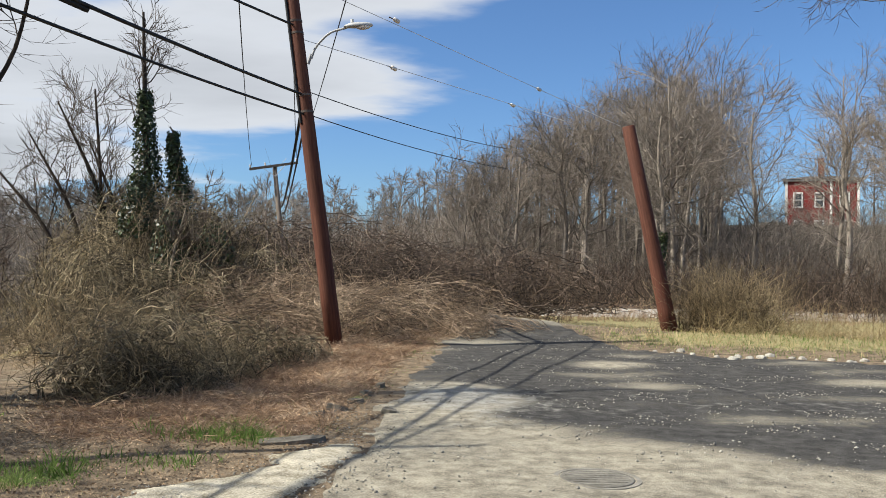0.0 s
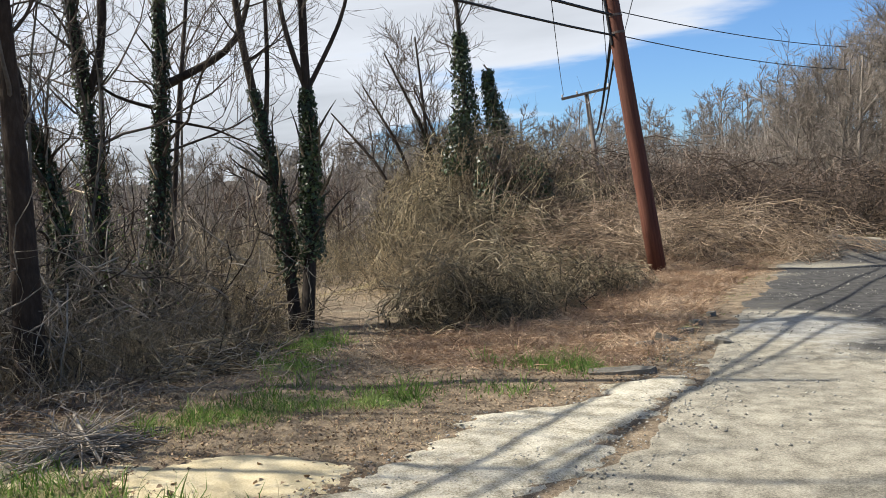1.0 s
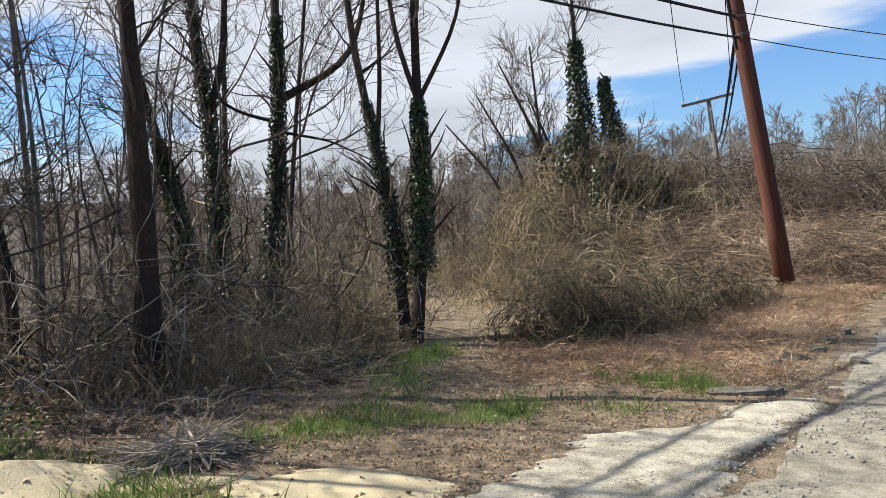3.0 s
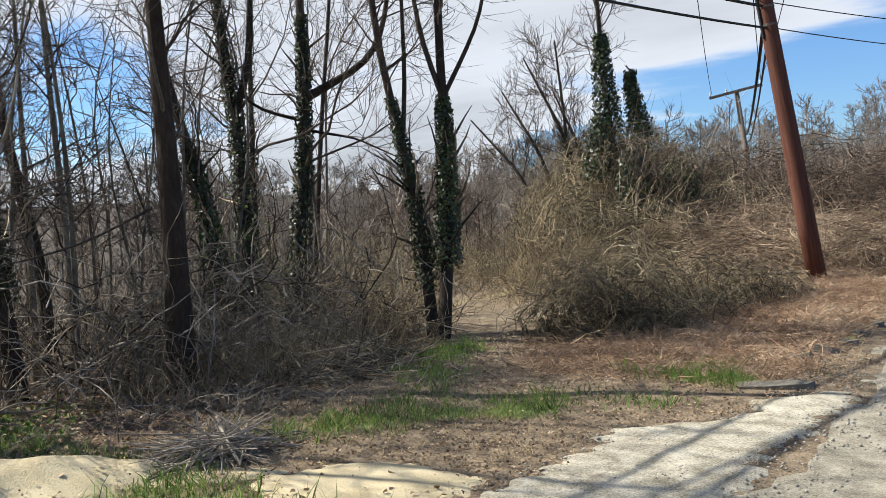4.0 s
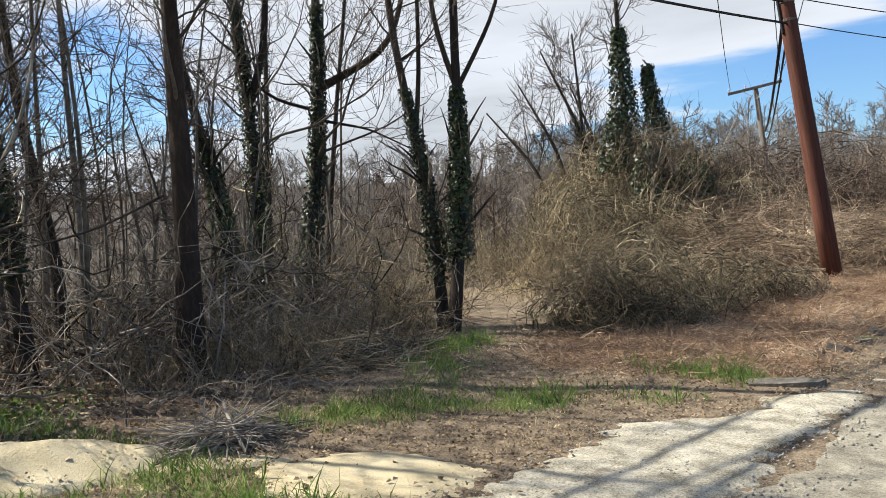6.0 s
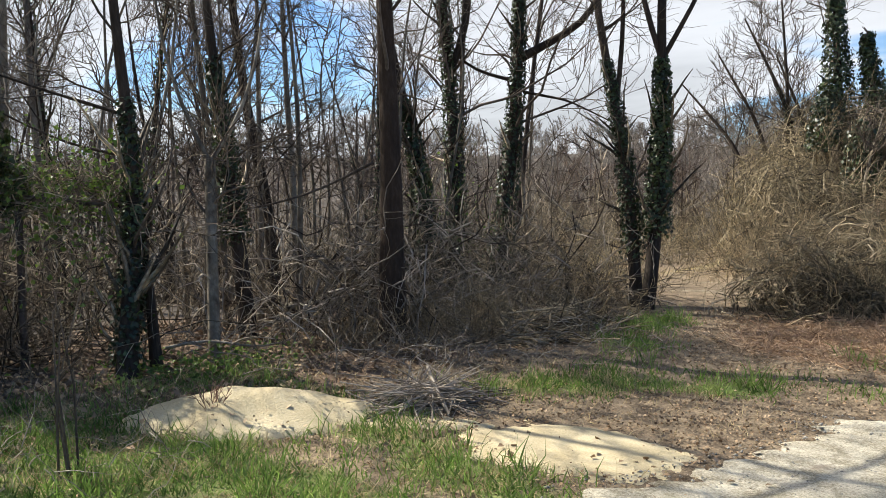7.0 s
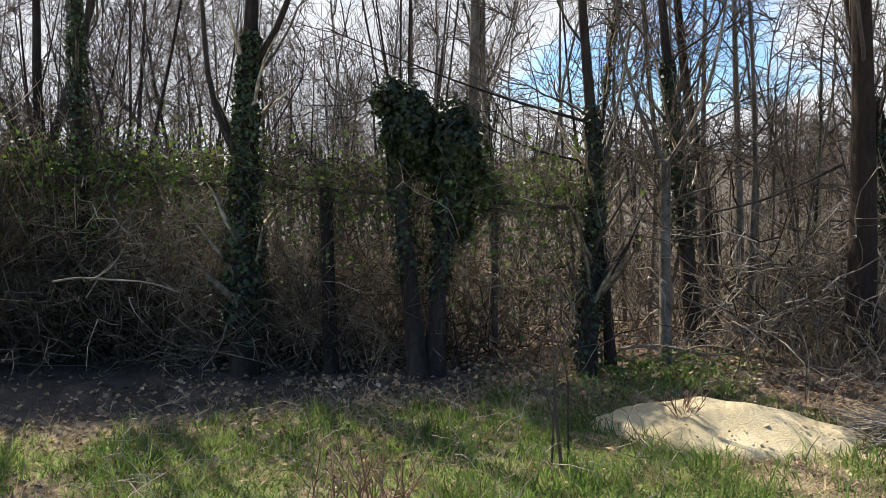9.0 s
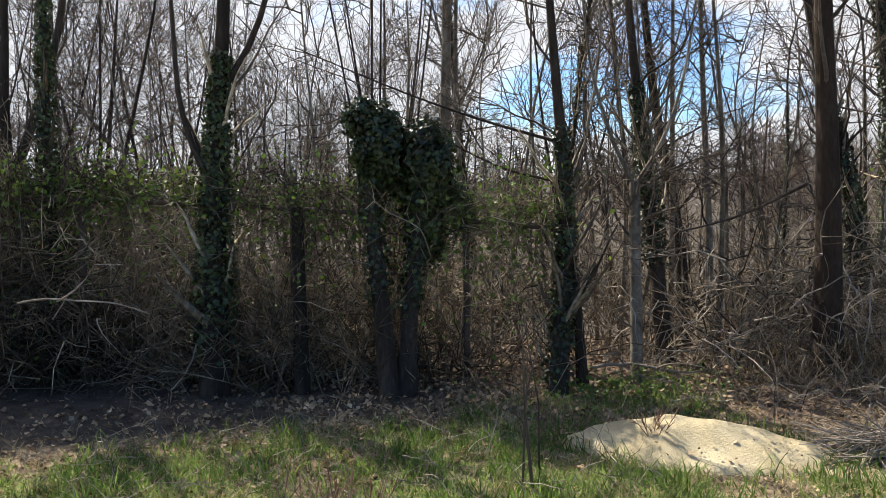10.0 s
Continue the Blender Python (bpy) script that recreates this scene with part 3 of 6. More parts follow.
def bare_tree(name, label, points, r0, r1, bark, counts, lengths, seed, ivy=None, low=0.35, group="trees at the wood's edge", tip=0.002, forks=(), k=14, rise=0.4, angle=(35, 75), high=0.98, twig=None, far=False):
    """One standing bare tree: trunk, crown of branches and, where it climbs, ivy. forks: further stems that leave the trunk."""
    rng = np.random.RandomState(seed)
    base = np.array(points[0], float)
    pts = [np.array(p, float) - base for p in points]
    pts = [pts[0] - [0, 0, 0.15]] + pts[1:]
    ob = thing(name, label, "tree", group, at=tuple(base))
    line, rad = trunk_line(pts, r0, r1, k)
    part("trunk", tubes(line, rad, 9), bark, ob, smooth=True)
    stems, stem_r = [line], [rad]
    for f_pts, f0, f1 in forks:
        fl, fr = trunk_line([np.array(p, float) - base for p in f_pts], f0 * (0.72 if f0 < 0.055 else 0.9), f1 * 0.6, k, 1.1)
        part("stem", tubes(fl, fr, 7), bark, ob, smooth=True)
        stems.append(fl)
        stem_r.append(fr)
    part("crown", crown_of(rng, np.concatenate(stems), np.concatenate(stem_r), counts, lengths, low=low, high=high, far=far, tip=tip, rise=rise, angle=angle), twig or TWIG, ob)
    if ivy:
        n, lo, hi, out = ivy[:4]
        sets = [ivy_on(rng, line, rad, n, lo, hi, ivy[4] if len(ivy) > 4 else (0.025, 0.055), out)]
        vl, vr = sprout(rng, line, rad, 26, lo, hi * 0.9, (0.3, 0.9), (10, 50), 5, 0.1, tip=0.005)
        part("ivy", joined(*sets), IVY, ob, "dark green glossy ivy leaves")
        part("ivy_growth", tubes(vl, vr, 3), THICKET, ob)
    return ob


# ---------------------------------------------------------------- trees at the edge of the wood
W1 = "tall bare tree with thick ivy climbing its trunk"
bare_tree("tree", "tall straight bare tree with dark reddish bark", [(-6.15, 5.7, 0), (-6.3, 5.85, 1.5), (-6.56, 5.98, 3.68), (-6.8, 6.05, 7)], 0.128, 0.03, BARK_RED,
          (8, 54, 231), ((0.7, 2.2), (0.5, 1.3), (0.25, 0.8)), 101, high=0.95, low=0.2)
bare_tree("tree", W1, [(-7.72, 8.3, -0.1), (-7.85, 8.4, 1.5), (-7.97, 8.42, 2.91), (-8.1, 8.32, 4.4), (-8.2, 8.25, 7.5)], 0.095, 0.025, BARK,
          (17, 97, 396), ((1.0, 2.7), (0.6, 1.6), (0.25, 0.8)), 102, high=0.95, ivy=(2900, 0.05, 0.62, 0.055), low=0.25,
          forks=[([(-7.98, 8.4, 2.95), (-7.75, 8.5, 3.4), (-7.7, 8.55, 5.0), (-7.5, 8.7, 7.5)], 0.06, 0.02)])
bare_tree("tree", W1, [(-7.8, 7.9, -0.1), (-7.85, 7.85, 1.2), (-8.0, 7.75, 2.2), (-8.3, 7.5, 3.6), (-8.4, 7.3, 6.5)], 0.08, 0.03, BARK,
          (15, 72, 313), ((0.8, 1.8), (0.5, 1.2), (0.25, 0.7)), 103, high=0.95, ivy=(2300, 0.1, 0.42, 0.08), low=0.3)
bare_tree("tree", "bare tree with ivy and one long level limb", [(-7.6, 8.9, -0.1), (-7.5, 9.1, 1.7), (-7.47, 9.27, 3.32), (-7.5, 9.24, 4.45), (-7.5, 9.3, 8)], 0.1, 0.025, BARK,
          (16, 105, 462), ((1.0, 2.7), (0.6, 1.6), (0.25, 0.8)), 104, high=0.95, ivy=(3400, 0.03, 0.55, 0.055), low=0.22,
          forks=[([(-7.47, 9.27, 3.2), (-7.1, 9.5, 3.42), (-6.65, 9.7, 3.66), (-6.45, 9.8, 4.3), (-6.4, 9.9, 5.6)], 0.065, 0.025),
                 ([(-7.45, 9.3, 2.75), (-6.9, 9.55, 2.62), (-6.3, 9.75, 2.3)], 0.03, 0.012),
                 ([(-7.55, 9.2, 2.9), (-8.0, 8.9, 3.05), (-8.3, 8.75, 3.35), (-8.5, 8.6, 4.6)], 0.035, 0.015)])
bare_tree("tree", "slim leaning bare tree wrapped in ivy", [(-5.72, 9.45, -0.1), (-5.85, 9.5, 1.2), (-6.11, 9.53, 2.46), (-6.35, 9.41, 3.5), (-6.6, 9.3, 7)], 0.075, 0.025, BARK,
          (16, 81, 346), ((0.7, 1.7), (0.4, 1.1), (0.2, 0.7)), 105, high=0.95, ivy=(2000, 0.12, 0.46, 0.06), low=0.42,
          forks=[([(-6.13, 9.53, 2.5), (-6.05, 9.55, 3.3), (-6.1, 9.6, 4.5), (-6.0, 9.7, 7.5)], 0.045, 0.018)])
bare_tree("tree", "bare tree thickly clothed in ivy below its fork", [(-5.5, 9.25, -0.1), (-5.5, 9.5, 1.0), (-5.52, 9.66, 2.06), (-5.58, 9.63, 3.14), (-5.55, 9.6, 4.4), (-5.5, 9.7, 8)], 0.08, 0.025, BARK,
          (16, 81, 346), ((0.6, 1.5), (0.4, 1.0), (0.2, 0.7)), 106, high=0.95, ivy=(3400, 0.14, 0.4, 0.085), low=0.4, rise=0.9, angle=(20, 45),
          forks=[([(-5.58, 9.63, 3.1), (-5.75, 9.5, 3.7), (-5.85, 9.48, 4.4), (-6.1, 9.4, 7)], 0.05, 0.02),
                 ([(-5.57, 9.64, 3.0), (-5.35, 9.8, 3.5), (-5.1, 9.9, 4.0), (-4.8, 10.0, 6.0)], 0.045, 0.018)])
bare_tree("birch_tree", "slender pale-barked birch forking in a V", [(-6.75, 4.14, 0), (-6.95, 4.25, 0.9), (-7.1, 4.34, 1.75)], 0.055, 0.05, BARK_PALE,
          (9, 64, 297), ((0.6, 1.5), (0.5, 1.1), (0.25, 0.7)), 107, high=0.95, low=0.5, rise=0.8,
          forks=[([(-7.1, 4.34, 1.72), (-7.28, 4.2, 2.15), (-7.4, 4.05, 2.8), (-7.55, 3.95, 4.4)], 0.03, 0.006),
                 ([(-7.1, 4.34, 1.72), (-7.0, 4.55, 2.05), (-6.95, 4.75, 2.6), (-6.9, 5.0, 4.2)], 0.03, 0.006)])
bare_tree("tree", "bare tree with ivy on its upper trunk behind the birch", [(-7.35, 4.9, -0.1), (-7.6, 4.9, 1.2), (-7.76, 4.8, 2.66), (-7.8, 4.73, 3.4), (-7.9, 4.65, 5.8)], 0.085, 0.012, BARK,
          (17, 97, 396), ((0.8, 2.0), (0.5, 1.2), (0.25, 0.7)), 108, high=0.95, ivy=(1500, 0.2, 0.5, 0.06), low=0.3)
bare_tree("tree", "dark bare tree with sparse ivy beside the fence", [(-6.52, 3.22, 0), (-6.75, 3.4, 0.8), (-6.89, 3.54, 1.42), (-6.94, 3.44, 2.63), (-6.96, 3.4, 3.2), (-7.05, 3.3, 5.2)], 0.078, 0.01, BARK,
          (15, 88, 379), ((1.0, 2.7), (0.6, 1.6), (0.25, 0.8)), 109, high=0.95, ivy=(1300, 0.05, 0.45, 0.03), low=0.2,
          forks=[([(-6.8, 3.62, 0), (-6.85, 3.6, 0.7), (-6.9, 3.56, 1.3)], 0.06, 0.04),
                 ([(-6.94, 3.45, 2.1), (-7.3, 2.9, 2.3), (-7.6, 2.3, 2.55), (-7.9, 1.4, 2.95)], 0.02, 0.007),
                 ([(-6.92, 3.5, 1.75), (-7.2, 3.1, 1.85), (-7.5, 2.5, 2.2), (-7.9, 1.9, 2.6)], 0.017, 0.006)])
bare_tree("tree", "stout dark bare tree rising through the vine-covered fence", [(-7.7, 0.62, 0), (-8.0, 0.68, 1.0), (-8.19, 0.72, 2.25), (-8.17, 0.84, 3.25), (-8.25, 0.88, 6)], 0.115, 0.015, BARK,
          (6, 30, 110), ((1.0, 2.7), (0.6, 1.6), (0.25, 0.8)), 110, high=0.6, ivy=(3200, 0.08, 0.5, 0.06), low=0.25,
          forks=[([(-8.19, 0.72, 2.5), (-8.15, 1.05, 2.95), (-8.1, 1.25, 3.6), (-8.0, 1.6, 6)], 0.045, 0.015),
                 ([(-8.1, 0.6, 1.9), (-8.25, 0.42, 2.4), (-8.35, 0.4, 3.3), (-8.5, 0.3, 5)], 0.04, 0.012)])
bare_tree("tree", "many-stemmed bare tree behind the fence", [(-9.4, -1.0, 0), (-9.6, -1.1, 1.2), (-9.8, -1.1, 1.9)], 0.11, 0.09, BARK,
          (26, 170, 800), ((0.8, 2.0), (0.5, 1.2), (0.25, 0.7)), 111, high=0.85, ivy=(3600, 0.05, 1.0, 0.12), low=0.25, rise=0.9, angle=(20, 55),
          forks=[([(-9.8, -1.1, 1.8), (-9.9, -0.85, 2.5), (-10.0, -0.6, 3.4), (-10, -0.3, 6)], 0.06, 0.02),
                 ([(-9.8, -1.1, 1.8), (-9.9, -1.15, 2.5), (-10.0, -1.1, 3.5), (-10, -1.2, 6.5)], 0.06, 0.02),
                 ([(-9.8, -1.1, 1.7), (-9.9, -1.45, 2.3), (-10.0, -1.8, 3.3), (-10, -2.1, 6)], 0.055, 0.02)])
bare_tree("tree", "thin dark bare tree behind the fence", [(-8.75, -0.7, 0), (-8.85, -0.65, 1.2), (-9.0, -0.7, 3.0), (-9.1, -0.6, 6)], 0.05, 0.02, BARK,
          (7, 36, 132), ((0.6, 1.4), (0.4, 1.0), (0.2, 0.6)), 112, high=0.7, ivy=(2600, 0.02, 0.6, 0.08), low=0.3)
bare_tree("tree", "leaning dark bare tree low in the thicket", [(-8.8, 6.15, -0.3), (-9.0, 6.3, 1.0), (-9.45, 6.2, 2.6), (-9.9, 6.1, 6)], 0.085, 0.03, BARK,
          (14, 72, 313), ((0.7, 1.8), (0.5, 1.2), (0.2, 0.7)), 113, high=0.95, low=0.3)

# the double trunk under a heavy head of ivy
rng = np.random.RandomState(120)
ivy_tree = thing("ivy_tree", "dead double trunk under a heavy dark head of ivy", "tree", "trees at the wood's edge", at=(-7.0, 2.0, 0))
for pts in ([(0, -0.05, -0.1), (-0.15, -0.08, 0.8), (-0.35, -0.1, 1.5), (-0.45, -0.15, 2.35)], [(0.02, 0.08, -0.1), (-0.1, 0.12, 0.5), (-0.3, 0.3, 1.3), (-0.35, 0.35, 2.2)]):
    line, rad = trunk_line(pts, 0.085, 0.06, 10)
    part("trunk", tubes(line, rad, 8), BARK, ivy_tree, smooth=True)
    part("ivy_sleeve", ivy_on(rng, line, rad, 700, 0.35, 0.97, spread_out=0.03), IVY, ivy_tree)
heads = []
for c, s, n in (((-0.42, 0.0, 2.02), (0.2, 0.2, 0.36), 3600), ((-0.4, 0.4, 1.85), (0.2, 0.26, 0.4), 4200), ((-0.4, 0.42, 1.35), (0.14, 0.16, 0.28), 1300), ((-0.45, -0.14, 2.3), (0.14, 0.14, 0.16), 700), ((-0.35, 0.7, 1.5), (0.12, 0.14, 0.2), 400)):
    u = unit(rng.normal(size=(n, 3)))
    u = u * (0.75 + 0.4 * rng.rand(n, 1)) * (1 + 0.18 * np.sin(u[:, :1] * 7 + u[:, 2:] * 5))
    heads.append(leaves(np.array(c) + u * s, unit(u + rng.normal(size=u.shape) * 0.5), rng.uniform(0.03, 0.06, n), rng))
part("ivy_head", joined(*heads), IVY, ivy_tree, "dense dark glossy ivy head")
shoots = np.stack([np.array([(-0.45, y0, 2.2), (-0.45 + dx, y0 + dy, 3.4), (-0.45 + dx * 1.8, y0 + dy * 2.2, 5.5)]) for y0, dx, dy in ((-0.05, 0.0, 0.02), (0.02, 0.0, 0.03), (0.35, -0.1, 0.2), (-0.2, 0.1, -0.25))])
for s in shoots:
    part("shoot", tubes(s[None], np.full((1, 3), 0.009), 4), BARK, ivy_tree)

# broken stump with a pale split top
snag = thing("snag", "straight dead trunk with a pale splintered top", "dead tree", at=(-7.5, 1.32, 0))
line, rad = trunk_line([(0, 0, -0.1), (-0.2, 0.03, 0.8), (-0.38, 0.06, 1.55)], 0.065, 0.055, 8)
part("trunk", tubes(line, rad, 8), BARK, snag, smooth=True)
sp = np.stack([resample([(-0.38, 0.06, 1.5), (-0.4, 0.03 + dy, 1.75), (-0.4 + dy, 0.0 + dy * 3, h)], 6) for dy, h in ((0.0, 2.05), (0.02, 1.85), (-0.03, 1.9))])
part("splinters", tubes(sp, np.linspace(0.03, 0.006, 6)[None].repeat(3, 0), 5), BARK_PALE, snag, "pale splintered wood")


# ---------------------------------------------------------------- the wood behind: trees told apart, copied from a few
WOODS = []
for i in range(6):
    r = np.random.RandomState(200 + i)
    h = 6.5 + 0.7 * i
    bend = r.normal(size=(2, 2)) * 0.85
    pale = i in (1, 4)
    WOODS.append(bare_tree("tree", "slim pale bare tree inside the wood" if pale else "slim dark bare tree inside the wood",
                           [(0, 0, -1.5), (bend[0, 0] * 0.3, bend[0, 1] * 0.3, h * 0.3), (bend[0, 0], bend[0, 1], h * 0.6), (bend[1, 0] * 2, bend[1, 1] * 2, h)],
                           0.027 + 0.008 * i, 0.007, BARK_PALE if pale else BARK, (16, 90, 300), ((0.7, 1.9), (0.5, 1.2), (0.3, 0.8)), 210 + i,
                           group="bare trees inside the wood", low=0.3, tip=0.0026, rise=0.7, angle=(25, 60), ivy=(700, 0.1, 0.5, 0.05) if i in (2, 5) else None))
rng = np.random.RandomState(32)
spots = []
while len(spots) < 33:
    az, r = rng.uniform(36, 112), 10.0 + 22 * rng.rand() ** 1.1
    if (az < 62 and r < 13) or (az > 74 and r < 17):
        continue
    x, y = -math.sin(radians(az)) * r, math.cos(radians(az)) * r
    if all(math.hypot(x - a, y - b) > 1.1 for a, b in spots):
        spots.append((x, y))
for n, (x, y) in enumerate(spots):
    s = rng.uniform(0.75, 1.25)
    m = pose(x, y, landz(x, y), rng.normal() * 4.5, rng.normal() * 4.5, rng.uniform(0, 360)) @ Matrix.Diagonal((s, s, s * rng.uniform(0.9, 1.15), 1))
    if n < len(WOODS):
        WOODS[n].matrix_basis = m
    else:
        t = copy_thing(WOODS[n % len(WOODS)], Matrix())
        t.matrix_basis = m

# three slender pale trees standing clear of the others
for i, (az, r, lean) in enumerate(((53.5, 10.4, -0.15), (55.9, 10.8, 0.1), (57.8, 10.2, -0.5))):
    x, y = -math.sin(radians(az)) * r, math.cos(radians(az)) * r
    z = landz(x, y)
    bare_tree("tree", "slender pale bare tree standing in the wood", [(x, y, z), (x + 0.03, y + lean * 0.2, z + 1.4), (x - 0.04, y + lean * 0.6, z + 3.0), (x - 0.1, y + lean, z + 6.0)], 0.05 - 0.006 * i, 0.012, BARK_PALE,
              (14, 70, 260), ((0.6, 1.7), (0.4, 1.1), (0.2, 0.7)), 230 + i, group="bare trees inside the wood", low=0.25, rise=0.7, angle=(25, 60))

# many-stemmed trees with fine spreading twigs beyond the fence
MANYSTEM = []
for i in range(4):
    r = np.random.RandomState(260 + i)
    stems = []
    for k in range(4 + i % 2):
        q, out, h = k * 1.45 + r.rand(), r.uniform(0.5, 1.3), r.uniform(4.6, 6.4)
        stems.append(([(0, 0, 0.5), (math.cos(q) * out * 0.3, math.sin(q) * out * 0.3, 1.6), (math.cos(q) * out * 0.8, math.sin(q) * out * 0.8, 3.3), (math.cos(q) * out * 1.2, math.sin(q) * out * 1.2, h)], r.uniform(0.03, 0.055), 0.008))
    MANYSTEM.append(bare_tree("tree", "bare many-stemmed tree with fine spreading twigs", [(0, 0, -0.5), (0.02, 0.03, 0.6), (0.05, 0.05, 1.2)], 0.11, 0.08, BARK,
                              (36, 240, 800), ((0.7, 1.9), (0.5, 1.2), (0.3, 0.8)), 270 + i, group="bare trees inside the wood", low=0.28, tip=0.0022, far=True, rise=0.7, angle=(25, 65), forks=stems))
spots = [(-math.sin(radians(q)) * r, math.cos(radians(q)) * r) for q, r in ((92, 12.5), (96.5, 14), (88, 15), (99, 11.5))]
while len(spots) < 18:
    az, r = rng.uniform(60, 112), rng.uniform(13, 27)
    x, y = -math.sin(radians(az)) * r, math.cos(radians(az)) * r
    if all(math.hypot(x - a, y - b) > 1.6 for a, b in spots):
        spots.append((x, y))
for n, (x, y) in enumerate(spots):
    m = pose(x, y, landz(x, y), rng.normal() * 3, rng.normal() * 3, rng.uniform(0, 360)) @ Matrix.Scale(rng.uniform(0.75, 1.15), 4)
    if n < len(MANYSTEM):
        MANYSTEM[n].matrix_basis = m
    else:
        copy_thing(MANYSTEM[n % len(MANYSTEM)], Matrix()).matrix_basis = m


# ---------------------------------------------------------------- far woods, joined
def far_wood(name, label, seed, n, spot, height, counts, tip, material=None, low=0.2):
    """Many bare trees on the slopes, as one mesh."""
    rng = np.random.RandomState(seed)
    sets = []
    for _ in range(n):
        x, y = spot(rng)
        h = height(rng, x, y) if callable(height) else rng.uniform(*height)
        base = np.array([x, y, landz(x, y) - 0.3])
        lean = rng.normal(size=2) * 0.05 * h
        line = resample([base, base + [lean[0] * 0.3, lean[1] * 0.3, h * 0.45], base + [lean[0], lean[1], h]], 6)[None]
        rad = np.linspace(0.0125 * h, 0.03, 6)[None] * rng.uniform(0.8, 1.3)
        a, ra = sprout(rng, line, rad, counts[0], low, 0.97, (0.2 * h, 0.5 * h), (38, 80), 4, 0.45, 0.22, 0.4, tip=tip * 1.5)
        b, rb = sprout(rng, a, ra, counts[1], 0.25, 1.0, (0.08 * h, 0.2 * h), (25, 65), 3, 0.3, 0.2, tip=tip)
        c, rc = sprout(rng, b, rb, counts[2], 0.1, 1.0, (0.05 * h, 0.13 * h), (20, 75), 2, 0.3, tip=tip)
        v, f = spikes(c[:, 0], c[:, 1], np.full(len(c), tip * 1.9), rng)
        sets.append((tubes(line, rad, 5), tubes(a, ra, 3), tubes(b, rb, 3)))
        sets.append(((v, f),))
    quads = joined(*[g for s in sets for g in s if g[1].shape[1] == 4])
    tris = joined(*[g for s in sets for g in s if g[1].shape[1] == 3])
    ob = tagged(new(name), label, "woods", kind="stuff")
    part("branch_mass", quads, material or FARWOOD, ob)
    part("twig_mass", tris, material or FARWOOD, ob)
    return ob


def polar(rng, a0, a1, r0, r1):
    az, r = radians(rng.uniform(a0, a1)), math.sqrt(rng.uniform(r0 * r0, r1 * r1))
    return -math.sin(az) * r, math.cos(az) * r


def off_house(g):
    """Spots on the hillside, few of them in front of the house."""
    while True:
        x, y = polar(g, -36, -1, 54, 112)
        if not 18.5 < math.degrees(math.atan2(x, y)) < 28.5 or y > 125 or g.rand() < 0.12:
            return x, y


def hill_height(g, x, y):
    """Taller trees towards the house, so that the wood's outline climbs."""
    az, r = math.degrees(math.atan2(-x, y)), math.hypot(x, y)
    top = float(np.interp(az, [-30, -25, -20, -13.6, -6.7, -2, 3, 14], [0.24, 0.235, 0.255, 0.24, 0.185, 0.135, 0.105, 0.095]))
    return max(5.0, (1.55 + top * r - landz(x, y)) * (0.6 + 0.38 * g.rand() ** 0.6))


far_wood("hillside_woods", "bare grey-brown woods on the hillside", 41, 175, off_house, hill_height, (17, 95, 900), 0.010, BROWNTREE, low=0.3)
far_wood("ridge_woods", "bare brown woods on the far ridge", 42, 230, lambda g: polar(g, -3, 48, 90, 190), (6.5, 9.5), (12, 50, 560), 0.018, BROWNTREE)
far_wood("valley_woods", "bare grey woods beyond the hollow", 43, 170, lambda g: polar(g, 44, 125, 36, 90), (5.5, 10), (12, 55, 420), 0.010, BROWNBRUSH)
far_wood("valley_ridge_woods", "bare grey woods on the ridge beyond the hollow", 45, 170, lambda g: polar(g, 44, 125, 88, 175), (6, 9), (12, 45, 380), 0.018, BROWNTREE)
far_wood("track_woods", "bare trees along the far end of the track", 44, 34, lambda g: polar(g, 18, 46, 48, 80), (4, 7), (12, 60, 400), 0.010, BROWNBRUSH)
for x, y, h, s in ((8.0, 56, 13.5, 1), (2.4, 62, 10.5, 2), (13.5, 52, 14.5, 3), (20.0, 54, 15.5, 4), (24.6, 51, 13.0, 5), (31.5, 55, 17, 6), (16.5, 58, 15, 7)):
    bare_tree("tree", "tall spreading bare tree at the foot of the hill", [(x, y, landz(x, y)), (x + 0.3, y, h * 0.4), (x - 0.2, y + 0.2, h * 0.6), (x, y, h * 0.8)], 0.24, 0.05, BROWNTREE,
              (20, 170, 1000), ((3.5, 7.0), (1.6, 3.4), (0.7, 1.8)), 300 + s, low=0.28, tip=0.008, rise=0.5, group="tall trees at the foot of the hill", angle=(28, 70), twig=BROWNTREE,
              ivy=(1200, 0.03, 0.4, 0.12, (0.12, 0.25)) if s in (3, 6) else None)


# ---------------------------------------------------------------- brush and brambles
def brush(rng, spots, height, r, k=5, lean=0.5, droop=0.0):
    """Thin upright stems from points (n, 2) of the land."""
    n = len(spots)
    z = land(spots[:, 0], spots[:, 1])
    p = np.c_[spots, z - 0.05]
    d = unit(np.c_[rng.normal(size=(n, 2)) * lean, np.ones(n)])
    L = rng.uniform(height[0], height[1], n)[:, None] / (k - 1)
    out = [p]
    for j in range(k - 1):
        d = unit(d + rng.normal(size=d.shape) * min(0.4, lean) + np.array([0, 0, -droop]))
        out.append(out[-1] + d * L)
    rr = rng.uniform(r[0], r[1], n)[:, None] * np.linspace(1, 0.25, k)
    return np.stack(out, 1), rr


